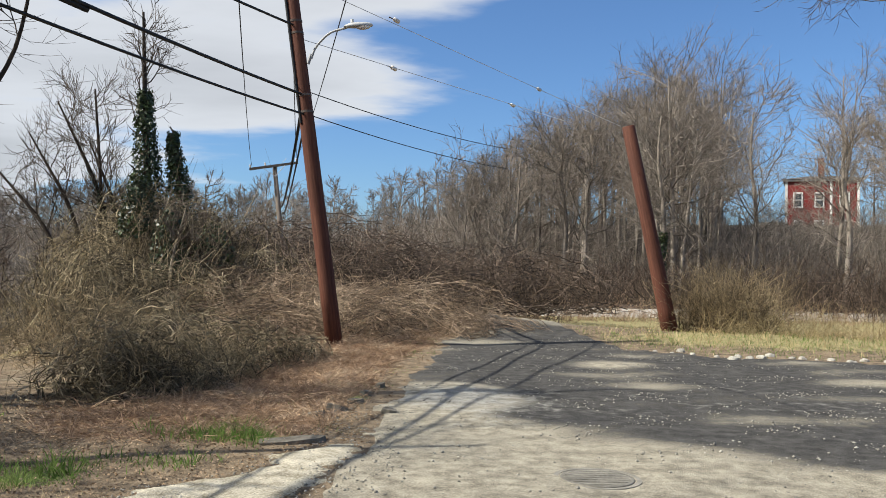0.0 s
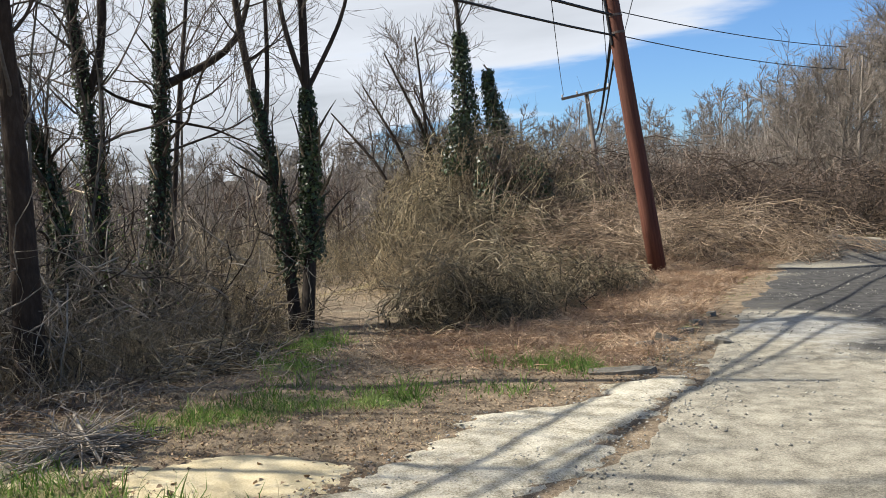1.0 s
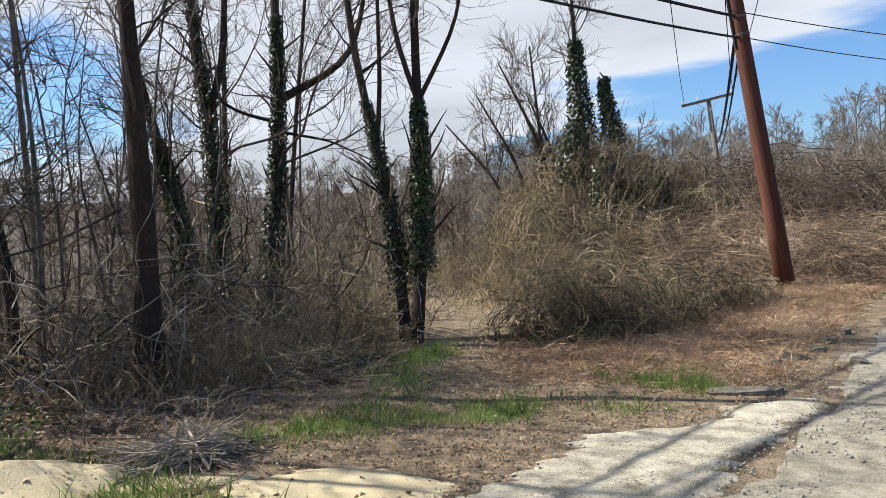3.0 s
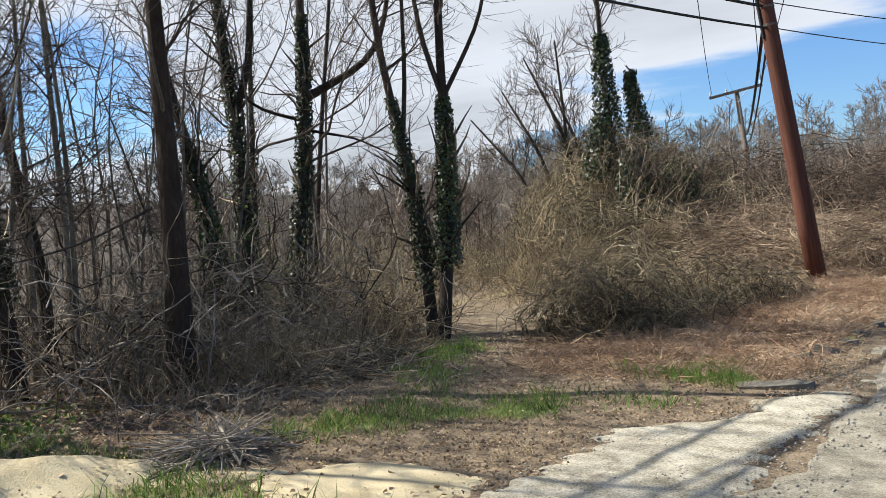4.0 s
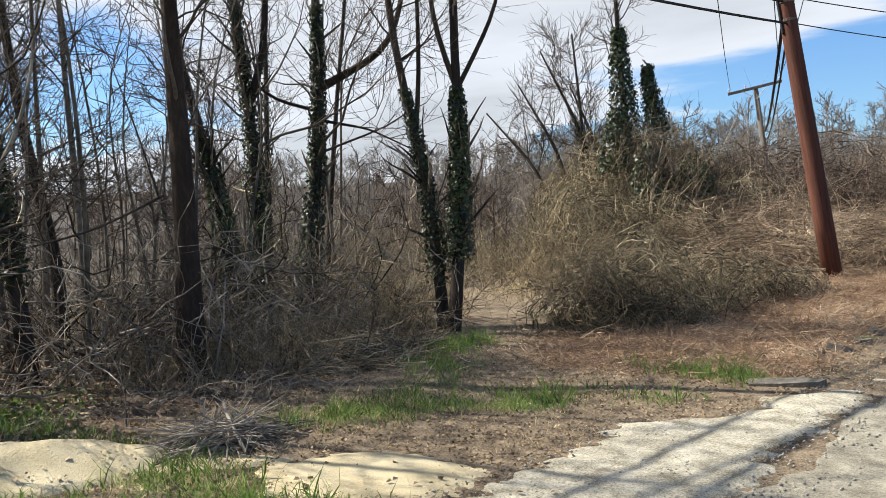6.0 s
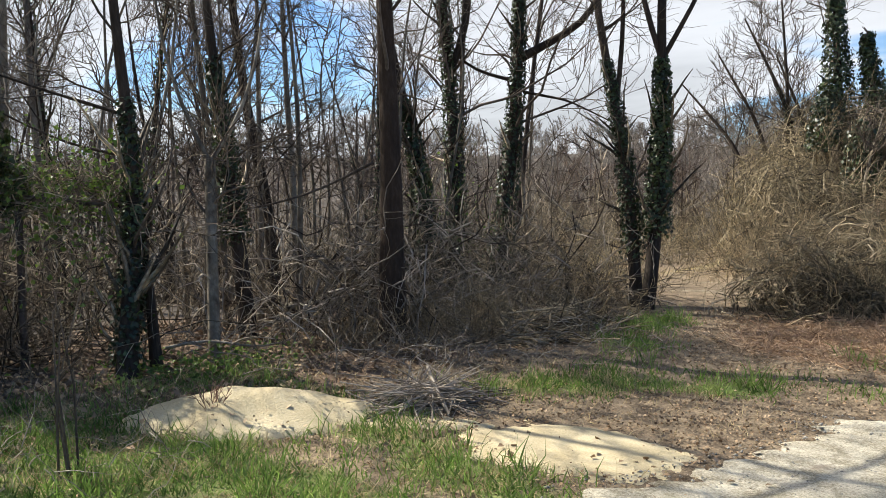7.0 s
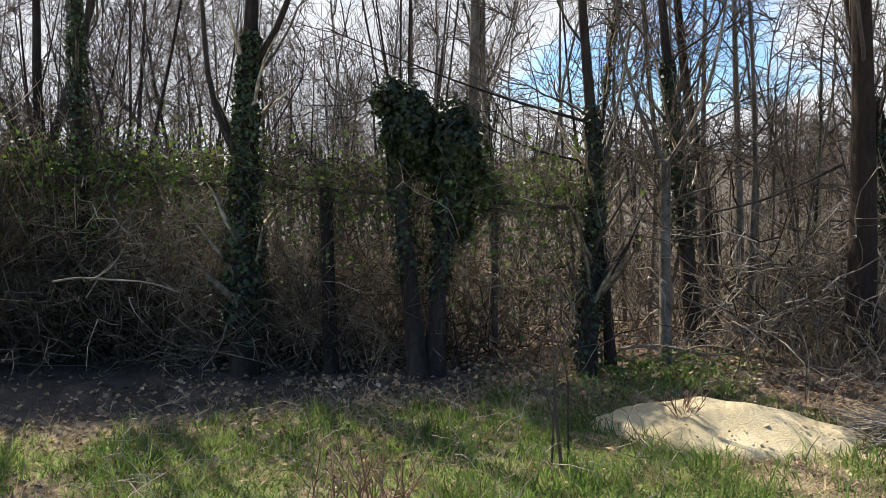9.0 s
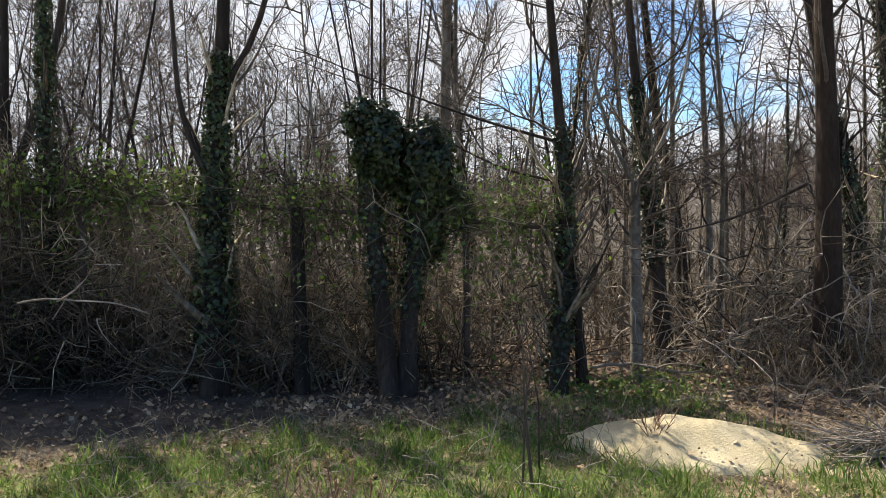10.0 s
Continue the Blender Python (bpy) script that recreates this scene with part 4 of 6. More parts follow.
def dome(rng, centre, size, n, length, r, k=6, depth=(0.35, 1.06), floor=True, sweep=(0, 0, 0)):
    """Arching canes that mat over a rounded heap."""
    u = unit(np.c_[rng.normal(size=(n, 2)), np.abs(rng.normal(size=n)) * 0.9])
    t = unit(np.cross(u, unit(rng.normal(size=(n, 3)))) + np.array(sweep))
    L = rng.uniform(length[0], length[1], n)[:, None] / (k - 1)
    depth_now = rng.uniform(depth[0], depth[1], (n, 1))
    s = np.array(size)
    out = []
    for j in range(k):
        lump = 1 + 0.1 * np.sin(u[:, :1] * 5 + centre[0]) * np.cos(u[:, 1:2] * 6)
        out.append(np.array(centre) + u * s * depth_now * lump)
        t = unit(t + rng.normal(size=t.shape) * 0.6)
        u = u + t * L / s
        depth_now = depth_now + rng.normal(size=(n, 1)) * 0.05
        u = u / np.linalg.norm(u, axis=1, keepdims=True)
        u[:, 2] = np.abs(u[:, 2])
    P = np.stack(out, 1)
    if floor:
        P[..., 2] = np.maximum(P[..., 2], land(P[..., 0], P[..., 1]) + 0.01)
    rr = (r[0] + (r[1] * 1.25 - r[0]) * rng.rand(n) ** 2.2)[:, None] * np.linspace(1, 0.4, k)
    return P, rr


def bush(name, label, seed, heaps, material, category="bush", kind="", fuzz=None, leaf=None):
    rng = np.random.RandomState(seed)
    ob = thing(name, label, category, kind=kind)
    sets = [tubes(*dome(rng, c, s, n, length, r, sweep=(0, 0, 0.45))) for c, s, n, length, r in heaps]
    # stout arching canes that stand proud of the heap
    for c, s, n, length, r in heaps:
        sets.append(tubes(*dome(rng, c, s, n // 9, (length[0], length[1] * 1.3), (r[1] * 0.45, r[1] * 0.8), 7, (0.93, 1.2), sweep=(0, 0, 0.4))))
    part("tangle", joined(*sets), material, ob)
    if fuzz:
        spots, h, r = fuzz
        part("outer_growth", tubes(*brush(rng, spots(rng), h, r)), material, ob)
    if leaf:
        leaf_set = []
        for c, s, n in leaf:
            u = unit(np.c_[rng.normal(size=(n, 2)), np.abs(rng.normal(size=n))])
            p = np.array(c) + u * np.array(s) * rng.uniform(0.85, 1.15, (n, 1))
            leaf_set.append(leaves(p, unit(u + rng.normal(size=u.shape) * 0.6), rng.uniform(0.06, 0.13, n), rng))
        part("ivy", joined(*leaf_set), IVY, ob, "dark green ivy")
    return ob


def around(cx, cy, rx, ry, n):
    def pick(rng):
        a, q = rng.uniform(0, 6.283, n), np.sqrt(rng.rand(n))
        return np.c_[cx + np.cos(a) * q * rx, cy + np.sin(a) * q * ry]
    return pick


def heaps(seed, count, cx, cy, rx, ry, size, tall, canes, length, r, base=-0.1):
    """Overlapping rounded heaps of unlike size over an oval stretch."""
    g = np.random.RandomState(seed)
    out = []
    for _ in range(count):
        q, w = g.uniform(0, 6.283), math.sqrt(g.rand())
        x, y, s = cx + rx * w * math.cos(q), cy + ry * w * math.sin(q), g.uniform(*size)
        out.append(((x, y, landz(x, y) + base), (s, s * g.uniform(0.8, 1.2), g.uniform(*tall)), canes, length, r))
    return out


bush("bush", "low dense bare shrub of tangled olive-brown stems", 51, heaps(511, 16, -3.5, 11.2, 0.75, 1.7, (0.3, 0.55), (0.3, 0.62), 150, (0.3, 0.9), (0.003, 0.008)) + [
    ((-4.0, 10.0, -0.05), (0.8, 0.85, 0.9), 620, (0.35, 1.1), (0.003, 0.009)),
    ((-3.65, 11.0, -0.05), (0.9, 1.0, 0.98), 700, (0.35, 1.1), (0.003, 0.009)),
    ((-3.1, 12.1, 0.0), (0.75, 1.0, 0.82), 560, (0.35, 1.1), (0.003, 0.009)),
    ((-2.7, 13.2, 0.0), (0.55, 0.9, 0.6), 380, (0.35, 1.0), (0.003, 0.009)),
    ((-2.35, 14.3, 0.0), (0.5, 0.9, 0.45), 300, (0.35, 1.0), (0.003, 0.009))], OLIVEBRUSH, fuzz=(around(-3.6, 11.0, 1.0, 1.6, 420), (0.5, 1.15), (0.002, 0.006)))
bush("bramble_mound", "mound matted with dry tan brambles", 52, heaps(521, 18, -2.6, 20.4, 4.0, 2.3, (0.6, 1.3), (0.35, 0.7), 150, (0.5, 1.4), (0.004, 0.011)) + [
    ((-3.4, 20.9, 0.1), (4.0, 2.6, 0.95), 1500, (0.5, 1.6), (0.005, 0.012)),
    ((-0.9, 22.0, 0.0), (3.0, 2.6, 1.25), 1500, (0.8, 2.2), (0.005, 0.012)),
    ((-3.6, 18.4, 0.0), (1.6, 1.5, 0.7), 700, (0.4, 1.4), (0.004, 0.011)),
    ((-1.3, 18.9, 0.0), (1.1, 1.2, 0.7), 450, (0.4, 1.2), (0.004, 0.011))], BRAMBLE, "bramble", fuzz=(around(-2.8, 20.6, 3.8, 2.4, 420), (0.8, 2.0), (0.004, 0.009)))
bush("bush", "tall tangle of bare vines hung with ivy", 53, [
    ((-8.3, 24.6, 0.6), (2.6, 2.2, 2.9), 1900, (1.0, 3.2), (0.008, 0.018)),
    ((-9.5, 24.2, 0.2), (2.1, 2.2, 2.5), 1100, (1.0, 3.0), (0.008, 0.018)),
    ((-6.4, 25.0, 0.3), (2.4, 2.0, 2.2), 1200, (1.0, 3.0), (0.008, 0.018)),
    ((-6.2, 20.4, -0.2), (1.7, 1.7, 1.7), 900, (0.7, 2.0), (0.006, 0.014)),
    ((-7.7, 19.4, -0.4), (1.5, 1.7, 2.3), 1300, (0.7, 2.2), (0.006, 0.014)),
    ((-5.7, 16.6, -0.3), (1.1, 1.6, 1.2), 700, (0.5, 1.6), (0.005, 0.012))], OLIVEBRUSH,
    fuzz=(around(-8.2, 22.6, 2.8, 3.2, 420), (2.0, 4.6), (0.006, 0.013)),
    leaf=[((-7.3, 22.4, 1.0), (0.5, 0.5, 1.9), 900), ((-8.3, 22.8, 2.3), (0.45, 0.5, 1.7), 900), ((-6.3, 22.8, 0.8), (0.75, 0.5, 1.7), 1000)])
bush("bush", "dark matted vines hanging below the ivy columns", 55, [
    ((-7.6, 22.9, 0.9), (0.9, 0.7, 2.5), 700, (0.8, 2.2), (0.007, 0.016)),
    ((-6.4, 23.0, 0.6), (0.9, 0.7, 2.2), 700, (0.8, 2.2), (0.007, 0.016))], DARKBRUSH)
bush("bush", "brown thicket along the far side of the brambles", 54, [
    ((-4.5, 32.0, 0.0), (5.5, 3.5, 3.3), 1700, (1.2, 3.6), (0.012, 0.024)),
    ((2.5, 34.0, 0.0), (4.5, 3.5, 2.4), 1100, (1.2, 3.4), (0.012, 0.024)),
    ((-10.2, 33.0, 0.0), (4.2, 3.5, 3.6), 1100, (1.2, 3.6), (0.012, 0.024))], BROWNBRUSH, fuzz=(around(-4.0, 33.0, 9.0, 3.4, 1500), (2.2, 5.0), (0.009, 0.018)))

# two ivy-wrapped columns and the bare trees above the tangle
bare_tree("tree", "tall bare tree wrapped in ivy above the tangle", [(-8.5, 24.6, 0.8), (-8.68, 24.6, 4.0), (-8.78, 24.5, 5.6), (-8.85, 24.5, 7.0), (-8.95, 24.5, 9.0)], 0.16, 0.035, BARK,
          (20, 80, 300), ((0.8, 2.0), (0.4, 1.2), (0.3, 0.8)), 131, ivy=(2600, 0.3, 0.72, 0.3, (0.06, 0.12)), low=0.5, tip=0.004, rise=0.9, angle=(20, 50), group="trees above the tangle")
bare_tree("dead_tree", "short dead trunk sleeved in ivy with a hooked top", [(-7.6, 24.8, 1.0), (-7.8, 24.75, 3.9), (-8.0, 24.7, 5.0), (-8.15, 24.65, 5.5), (-7.98, 24.65, 5.55)], 0.13, 0.05, BARK,
          (4, 8, 0), ((0.2, 0.5), (0.1, 0.3), (0.1, 0.2)), 132, ivy=(2000, 0.4, 0.97, 0.26, (0.06, 0.12)), low=0.6, tip=0.006, group="trees above the tangle")
for i, (x0, x1, h, r) in enumerate(((-9.6, -11.6, 6.4, 0.10), (-10.4, -12.4, 5.4, 0.09), (-10.1, -10.5, 6.8, 0.08), (-11.0, -13.6, 4.6, 0.08), (-9.2, -10.6, 5.2, 0.09))):
    bare_tree("tree", "leaning bare tree above the tangle", [(x0, 25.0, 1.0), (x0 + (x1 - x0) * 0.35, 25.0, h * 0.6), (x1, 25.0, h)], r, 0.025, BARK,
              (12, 60, 220), ((0.9, 2.2), (0.5, 1.4), (0.3, 0.9)), 140 + i, low=0.35, tip=0.004, rise=0.8, group="trees above the tangle", ivy=(500, 0.3, 0.6, 0.06) if i in (0, 4) else None)
bare_tree("tree", "pale dead sapling leaning in the tangle", [(-6.87, 20.9, 0.5), (-6.75, 21.0, 1.8), (-6.45, 21.1, 3.1)], 0.05, 0.015, BARK_PALE,
          (12, 40, 120), ((0.5, 1.2), (0.3, 0.8), (0.2, 0.5)), 150, low=0.4, tip=0.005, rise=0.6, group="trees above the tangle")


bare_tree("tree", "bare tree whose limbs reach over the road", [(13.4, 20.2, 0), (13.3, 20.1, 4.0), (13.2, 20.1, 7.0), (13.0, 20.2, 12.0)], 0.22, 0.06, BARK,
          (22, 130, 520), ((1.2, 3.0), (0.6, 1.6), (0.3, 0.9)), 160, low=0.45, tip=0.004, group="trees by the road",
          forks=[([(13.2, 20.1, 6.8), (12.2, 20.6, 8.2), (11.0, 21.0, 9.0), (9.8, 21.4, 9.3)], 0.09, 0.03), ([(12.4, 20.5, 8.0), (11.2, 20.4, 8.5), (10.2, 20.5, 9.6)], 0.05, 0.02)])


def undergrowth(name, label, seed, spots, height, r, material, category="undergrowth", lean=0.5, twigs=2, droop=0.0, k=5):
    """Stems too many to count, with side twigs, as one mesh."""
    rng = np.random.RandomState(seed)
    P, R = brush(rng, spots(rng), height, r, k, lean, droop)
    sets = [tubes(P, R)]
    if twigs:
        Q, S = sprout(rng, P, R, len(P) * twigs, 0.2, 1.0, (height[0] * 0.25, height[1] * 0.4), (25, 70), 3, 0.2, 0.2, tip=r[0] * 0.6)
        sets.append(tubes(Q, S))
    return tagged(new(name, mesh_of(name, *joined(*sets), material)), label, category, kind="stuff")


def arc(a0, a1, r0, r1, n):
    def pick(rng):
        az, r = np.radians(rng.uniform(a0, a1, n)), rng.uniform(r0, r1, n)
        return np.c_[-np.sin(az) * r, np.cos(az) * r]
    return pick


def belt(points, width, n):
    def pick(rng):
        p = np.array(points, float)
        s = np.r_[0, np.cumsum(np.linalg.norm(np.diff(p, axis=0), axis=1))]
        u = rng.uniform(0, s[-1], n)
        q = np.stack([np.interp(u, s, p[:, 0]), np.interp(u, s, p[:, 1])], 1)
        return q + rng.normal(size=q.shape) * width
    return pick


EDGE = [(-9.3, -2.0), (-8.4, 0.2), (-7.9, 1.6), (-7.4, 3.2), (-7.2, 4.8), (-7.0, 6.2), (-7.4, 7.6), (-6.7, 9.2), (-5.9, 10.0)]
undergrowth("undergrowth", "dense bare thicket at the wood's edge", 61, belt([(x - 0.5, y + 0.3) for x, y in EDGE], 0.4, 560), (0.4, 1.7), (0.003, 0.010), THICKET, twigs=3)
undergrowth("undergrowth", "bare thicket inside the wood", 62, arc(34, 108, 9.8, 17, 720), (0.6, 2.3), (0.005, 0.016), DARKBRUSH, twigs=3)
undergrowth("undergrowth", "bare brush deep in the wood", 63, arc(34, 112, 16, 40, 2300), (1.2, 3.8), (0.009, 0.024), DARKBRUSH, twigs=2, k=4)
undergrowth("undergrowth", "low brown brush under the big straight tree", 64, belt([(-6.3, 5.2), (-6.0, 6.4), (-6.2, 7.4), (-5.7, 8.4)], 0.42, 1500), (0.25, 0.9), (0.002, 0.005), BUSHWOOD, lean=0.9)
undergrowth("undergrowth", "olive brown brush at the foot of the hill", 65, arc(-34, 12, 48, 58, 4200), (1.2, 4.6), (0.014, 0.026), BROWNBRUSH, twigs=2, k=3)
undergrowth("undergrowth", "brown brush on the hillside", 66, arc(-34, 0, 58, 110, 5200), (2.0, 5.5), (0.02, 0.04), BROWNTREE, twigs=1, k=3)
undergrowth("undergrowth", "brown brush on the far ridge", 67, arc(-2, 50, 70, 180, 7000), (2.5, 6.5), (0.03, 0.06), BROWNTREE, twigs=1, k=3)
undergrowth("undergrowth", "olive brush closing the far end of the track", 73, arc(19, 40, 40, 56, 1900), (1.2, 4.2), (0.010, 0.02), OLIVEBRUSH, twigs=2, k=4)
undergrowth("undergrowth", "pale dead stems beside the track", 68, belt([(-6.7, 9.6), (-8.7, 12.5), (-11.5, 16.5), (-15.5, 23)], 0.5, 1300), (0.4, 1.2), (0.002, 0.005), REED, lean=0.3, twigs=1)
undergrowth("undergrowth", "green brown brush past the track", 69, belt([(-5.6, 14), (-7.4, 18), (-9.5, 21)], 0.6, 900), (0.5, 1.6), (0.003, 0.007), BUSHWOOD, twigs=2)
undergrowth("undergrowth", "dense dark thicket behind the overgrown fence", 70, belt([(-9.6, -2.4), (-8.9, -0.2), (-8.3, 1.2), (-7.8, 2.6)], 0.3, 1500), (0.5, 1.75), (0.004, 0.011), DARKBRUSH, lean=0.6, twigs=4)
undergrowth("undergrowth", "grey brown brush climbing round the trunks", 71, belt([(-6.9, 5.6), (-7.6, 7.0), (-7.6, 8.6), (-6.6, 9.6), (-6.0, 9.9)], 0.3, 600), (0.6, 2.2), (0.002, 0.007), THICKET, lean=0.5, twigs=5, droop=0.1)

# slender saplings, three kinds repeated along the wood's edge
SAPLINGS = [bare_tree("sapling", "slender pale crooked sapling standing in the wood", [(0, 0, -0.4), (0.1 * s, 0.08, 1.0), (-0.15, 0.12 * s, 2.0), (0.1, -0.1 * s, 3.0 + 0.4 * i)], 0.016 + 0.004 * i, 0.004, BARK_PALE,
                      (9, 26, 50), ((0.3, 0.9), (0.2, 0.5), (0.1, 0.3)), 700 + i, low=0.3, group="saplings in the wood", k=10) for i, s in enumerate((1, -1, 1))]
rng = np.random.RandomState(72)
for n, (x, y) in enumerate(belt([(-9.5, 0.0), (-8.9, 3.0), (-8.4, 5.5), (-9.0, 8.0), (-7.6, 10.5)], 0.8, 30)(rng)):
    m = pose(x, y, landz(x, y), rng.normal() * 5, rng.normal() * 5, rng.uniform(0, 360)) @ Matrix.Scale(rng.uniform(0.7, 1.4), 4)
    if n < 3:
        SAPLINGS[n].matrix_basis = m
    else:
        copy_thing(SAPLINGS[n % 3], Matrix()).matrix_basis = m


# ---------------------------------------------------------------- poles and wires
def rod(points, r, sides=8):
    p = np.asarray(points, float)[None]
    return tubes(p, np.full(p.shape[:2], r), sides)


def lathe(profile, sides=16):
    """A turned solid about z from (radius, height) pairs, closed at both ends."""
    bm = bmesh.new()
    rings = []
    for r, z in profile:
        rings.append([bm.verts.new((math.cos(i * 2 * math.pi / sides) * r, math.sin(i * 2 * math.pi / sides) * r, z)) for i in range(sides)])
    for a, b in zip(rings, rings[1:]):
        for i in range(sides):
            bm.faces.new((a[i], a[(i + 1) % sides], b[(i + 1) % sides], b[i]))
    bm.faces.new(rings[0][::-1])
    bm.faces.new(rings[-1])
    return bm


def box(x0, x1, y0, y1, z0, z1, bevel=0.0):
    bm = bmesh.new()
    bmesh.ops.create_cube(bm, size=1.0)
    for v in bm.verts:
        v.co = Vector((x0 if v.co.x < 0 else x1, y0 if v.co.y < 0 else y1, z0 if v.co.z < 0 else z1))
    if bevel:
        bmesh.ops.bevel(bm, geom=bm.edges[:], offset=bevel, segments=2, affect="EDGES")
    return bm


def aim(ob, base, top):
    """Stands a thing on base with its axis towards top."""
    ob.matrix_basis = Matrix.Translation(base) @ (Vector(top) - Vector(base)).to_track_quat("Z", "Y").to_matrix().to_4x4()


pole_base, pole_top = Vector((-2.13, 17.28, landz(-2.13, 17.28) - 0.3)), Vector((-3.42, 17.3, 8.3))
pole = thing("utility_pole", "leaning reddish-brown creosoted utility pole by the road", "utility pole")
aim(pole, pole_base, pole_top)
P_LEN = (pole_top - pole_base).length
part("shaft", lathe([(0.175, 0), (0.17, 1.5), (0.155, 4.5), (0.14, P_LEN - 0.1), (0.11, P_LEN)], 18), POLEWOOD, pole, smooth=True)
for h, s in ((5.1, 0.16), (5.45, 0.16), (6.75, 0.155), (7.0, 0.155)):
    part("band", lathe([(s - 0.006, h), (s, h + 0.005), (s, h + 0.045), (s - 0.006, h + 0.05)], 18), IRON, pole)
part("riser_cable", rod([(0.12, -0.11, z) for z in (4.9, 5.6, 6.4, 7.4, 8.2)], 0.03, 6), RUBBER, pole)
part("connector", box(-0.42, -0.12, -0.17, -0.09, 5.44, 5.52, 0.02), RUBBER, pole)

lamp = thing("street_lamp", "grey street lamp on a curved arm fixed to the pole", "street lamp")
arm = resample([(-2.80, 17.2, 5.88), (-2.72, 17.15, 6.12), (-2.42, 17.1, 6.42), (-2.05, 17.02, 6.5)], 12)
part("arm", tubes(arm[None], np.full((1, 12), 0.024), 8), STEEL, lamp, smooth=True)
part("bracket", rod([(-2.86, 17.2, 5.78), (-2.8, 17.2, 5.98)], 0.035, 8), STEEL, lamp)
head = bmesh.new()
bmesh.ops.create_uvsphere(head, u_segments=16, v_segments=10, radius=1.0)
for v in head.verts:
    v.co = Vector((v.co.x * (0.3 - 0.02 * v.co.x), v.co.y * 0.11, max(v.co.z, -0.35) * 0.075))
bmesh.ops.transform(head, matrix=pose(-1.8, 16.98, 6.53, 0, -6, 6), verts=head.verts)
part("housing", head, LAMPHEAD, lamp, smooth=True)
part("photocell", rod([(-1.95, 16.99, 6.59), (-1.95, 16.99, 6.66)], 0.035, 8), LAMPHEAD, lamp)
lens = bmesh.new()
bmesh.ops.create_uvsphere(lens, u_segments=14, v_segments=8, radius=1.0)
bmesh.ops.transform(lens, matrix=pose(-1.72, 16.97, 6.5, 0, -6, 6) @ Matrix.Diagonal((0.15, 0.08, 0.05, 1)), verts=lens.verts)
part("lens", lens, CERAMIC, lamp, smooth=True)

stump_base, stump_top = Vector((5.9, 21.5, landz(5.9, 21.5) - 0.2)), Vector((4.76, 21.75, 5.45))
stump = thing("cut_pole", "leaning sawn-off reddish-brown wooden pole without wires", "utility pole")
aim(stump, stump_base, stump_top)
S_LEN = (stump_top - stump_base).length
part("shaft", lathe([(0.225, 0), (0.205, 0.8), (0.185, 2.6), (0.168, S_LEN - 0.02), (0.155, S_LEN)], 18), POLEWOOD, stump, smooth=True)
part("bolt", rod([(-0.3, 0, S_LEN - 1.25), (0.2, 0, S_LEN - 1.25)], 0.012, 6), IRON, stump)

far_pole = thing("utility_pole", "distant weathered pole with a single crossarm", "utility pole")
aim(far_pole, (-8.65, 47.2, landz(-8.65, 47.2) - 0.2), (-9.6, 47.1, 7.75))
part("shaft", lathe([(0.16, 0), (0.15, 3), (0.12, 7.6)], 12), OLDWOOD, far_pole, smooth=True)
crossarm = thing("crossarm", "weathered wooden crossarm carrying wires on the far pole", "crossarm", at=(-9.56, 46.95, 7.3))
crossarm.rotation_euler = (0, radians(-10.5), radians(11))
part("beam", box(-1.36, 1.36, -0.06, 0.06, -0.07, 0.07, 0.012), OLDWOOD, crossarm)
for x in (-1.28, -0.45, 1.28):
    part("insulator", lathe([(0.03, 0.07), (0.055, 0.12), (0.035, 0.16), (0.055, 0.2), (0.02, 0.26)], 10).copy(), CERAMIC, crossarm).location = (x, 0, 0)
for x in (-0.62, 0.62):
    part("brace", rod([(x, -0.07, -0.05), (0, -0.1, -0.6)], 0.018, 6), STEEL, crossarm)


def wire(name, label, a, b, sag, r, n=20, category="overhead wire", material=None):
    a, b = np.array(a, float), np.array(b, float)
    u = np.linspace(0, 1, n)[:, None]
    p = a * (1 - u) + b * u - np.array([0, 0, 1]) * sag * 4 * u * (1 - u)
    ob = new(name, mesh_of(name, *tubes(p[None], np.full((1, n), r), 5), material or RUBBER, True))
    return tagged(ob, label, category, "overhead wires")


def onpole(h):
    return tuple(pole_base.lerp(pole_top, h / P_LEN))


C_BLACK = "black overhead cable strung between the poles"
wire("overhead_cable", C_BLACK, onpole(5.08), (-10.4, -14.0, 5.0), 0.6, 0.023, 30)
wire("overhead_cable", "thick black overhead cable with a splice", onpole(5.5), (-9.8, -14.0, 5.2), 0.6, 0.029, 30)
wire("overhead_cable", C_BLACK, onpole(6.95), (-11.5, -14.0, 4.3), 0.3, 0.025, 30)
wire("overhead_cable", "thick twisted cable running to the far pole", onpole(5.5), (-9.1, 47.1, 5.0), 0.45, 0.04, 30)
wire("overhead_cable", "black cable running to the far pole", onpole(5.1), (-9.0, 47.1, 4.6), 0.4, 0.025, 30)
wire("overhead_wire", "thin wire running to the far crossarm", onpole(7.4), (-8.25, 46.95, 7.75), 0.7, 0.014, 30)
wire("overhead_wire", "thin wire running to the far crossarm", (2.6, -14, 8.0), (-10.8, 46.95, 7.3), 1.25, 0.012, 40)
wire("overhead_wire", "thin wire running to the far crossarm", (4.1, -14, 8.0), (-8.3, 46.95, 7.78), 1.3, 0.012, 40)
wire("overhead_wire", "thin wire crossing above the road", onpole(5.6), (2.0, 26.9, 5.57), 0.12, 0.011, 20)
wire("overhead_wire", "thin wire crossing above the road", onpole(5.1), (2.0, 26.9, 4.93), 0.12, 0.011, 20)
wire("guy_wire", "thin guy wire with small strain insulators", onpole(8.0), (6.15, 29.36, 6.83), 0.0, 0.008, 20, material=STEEL)
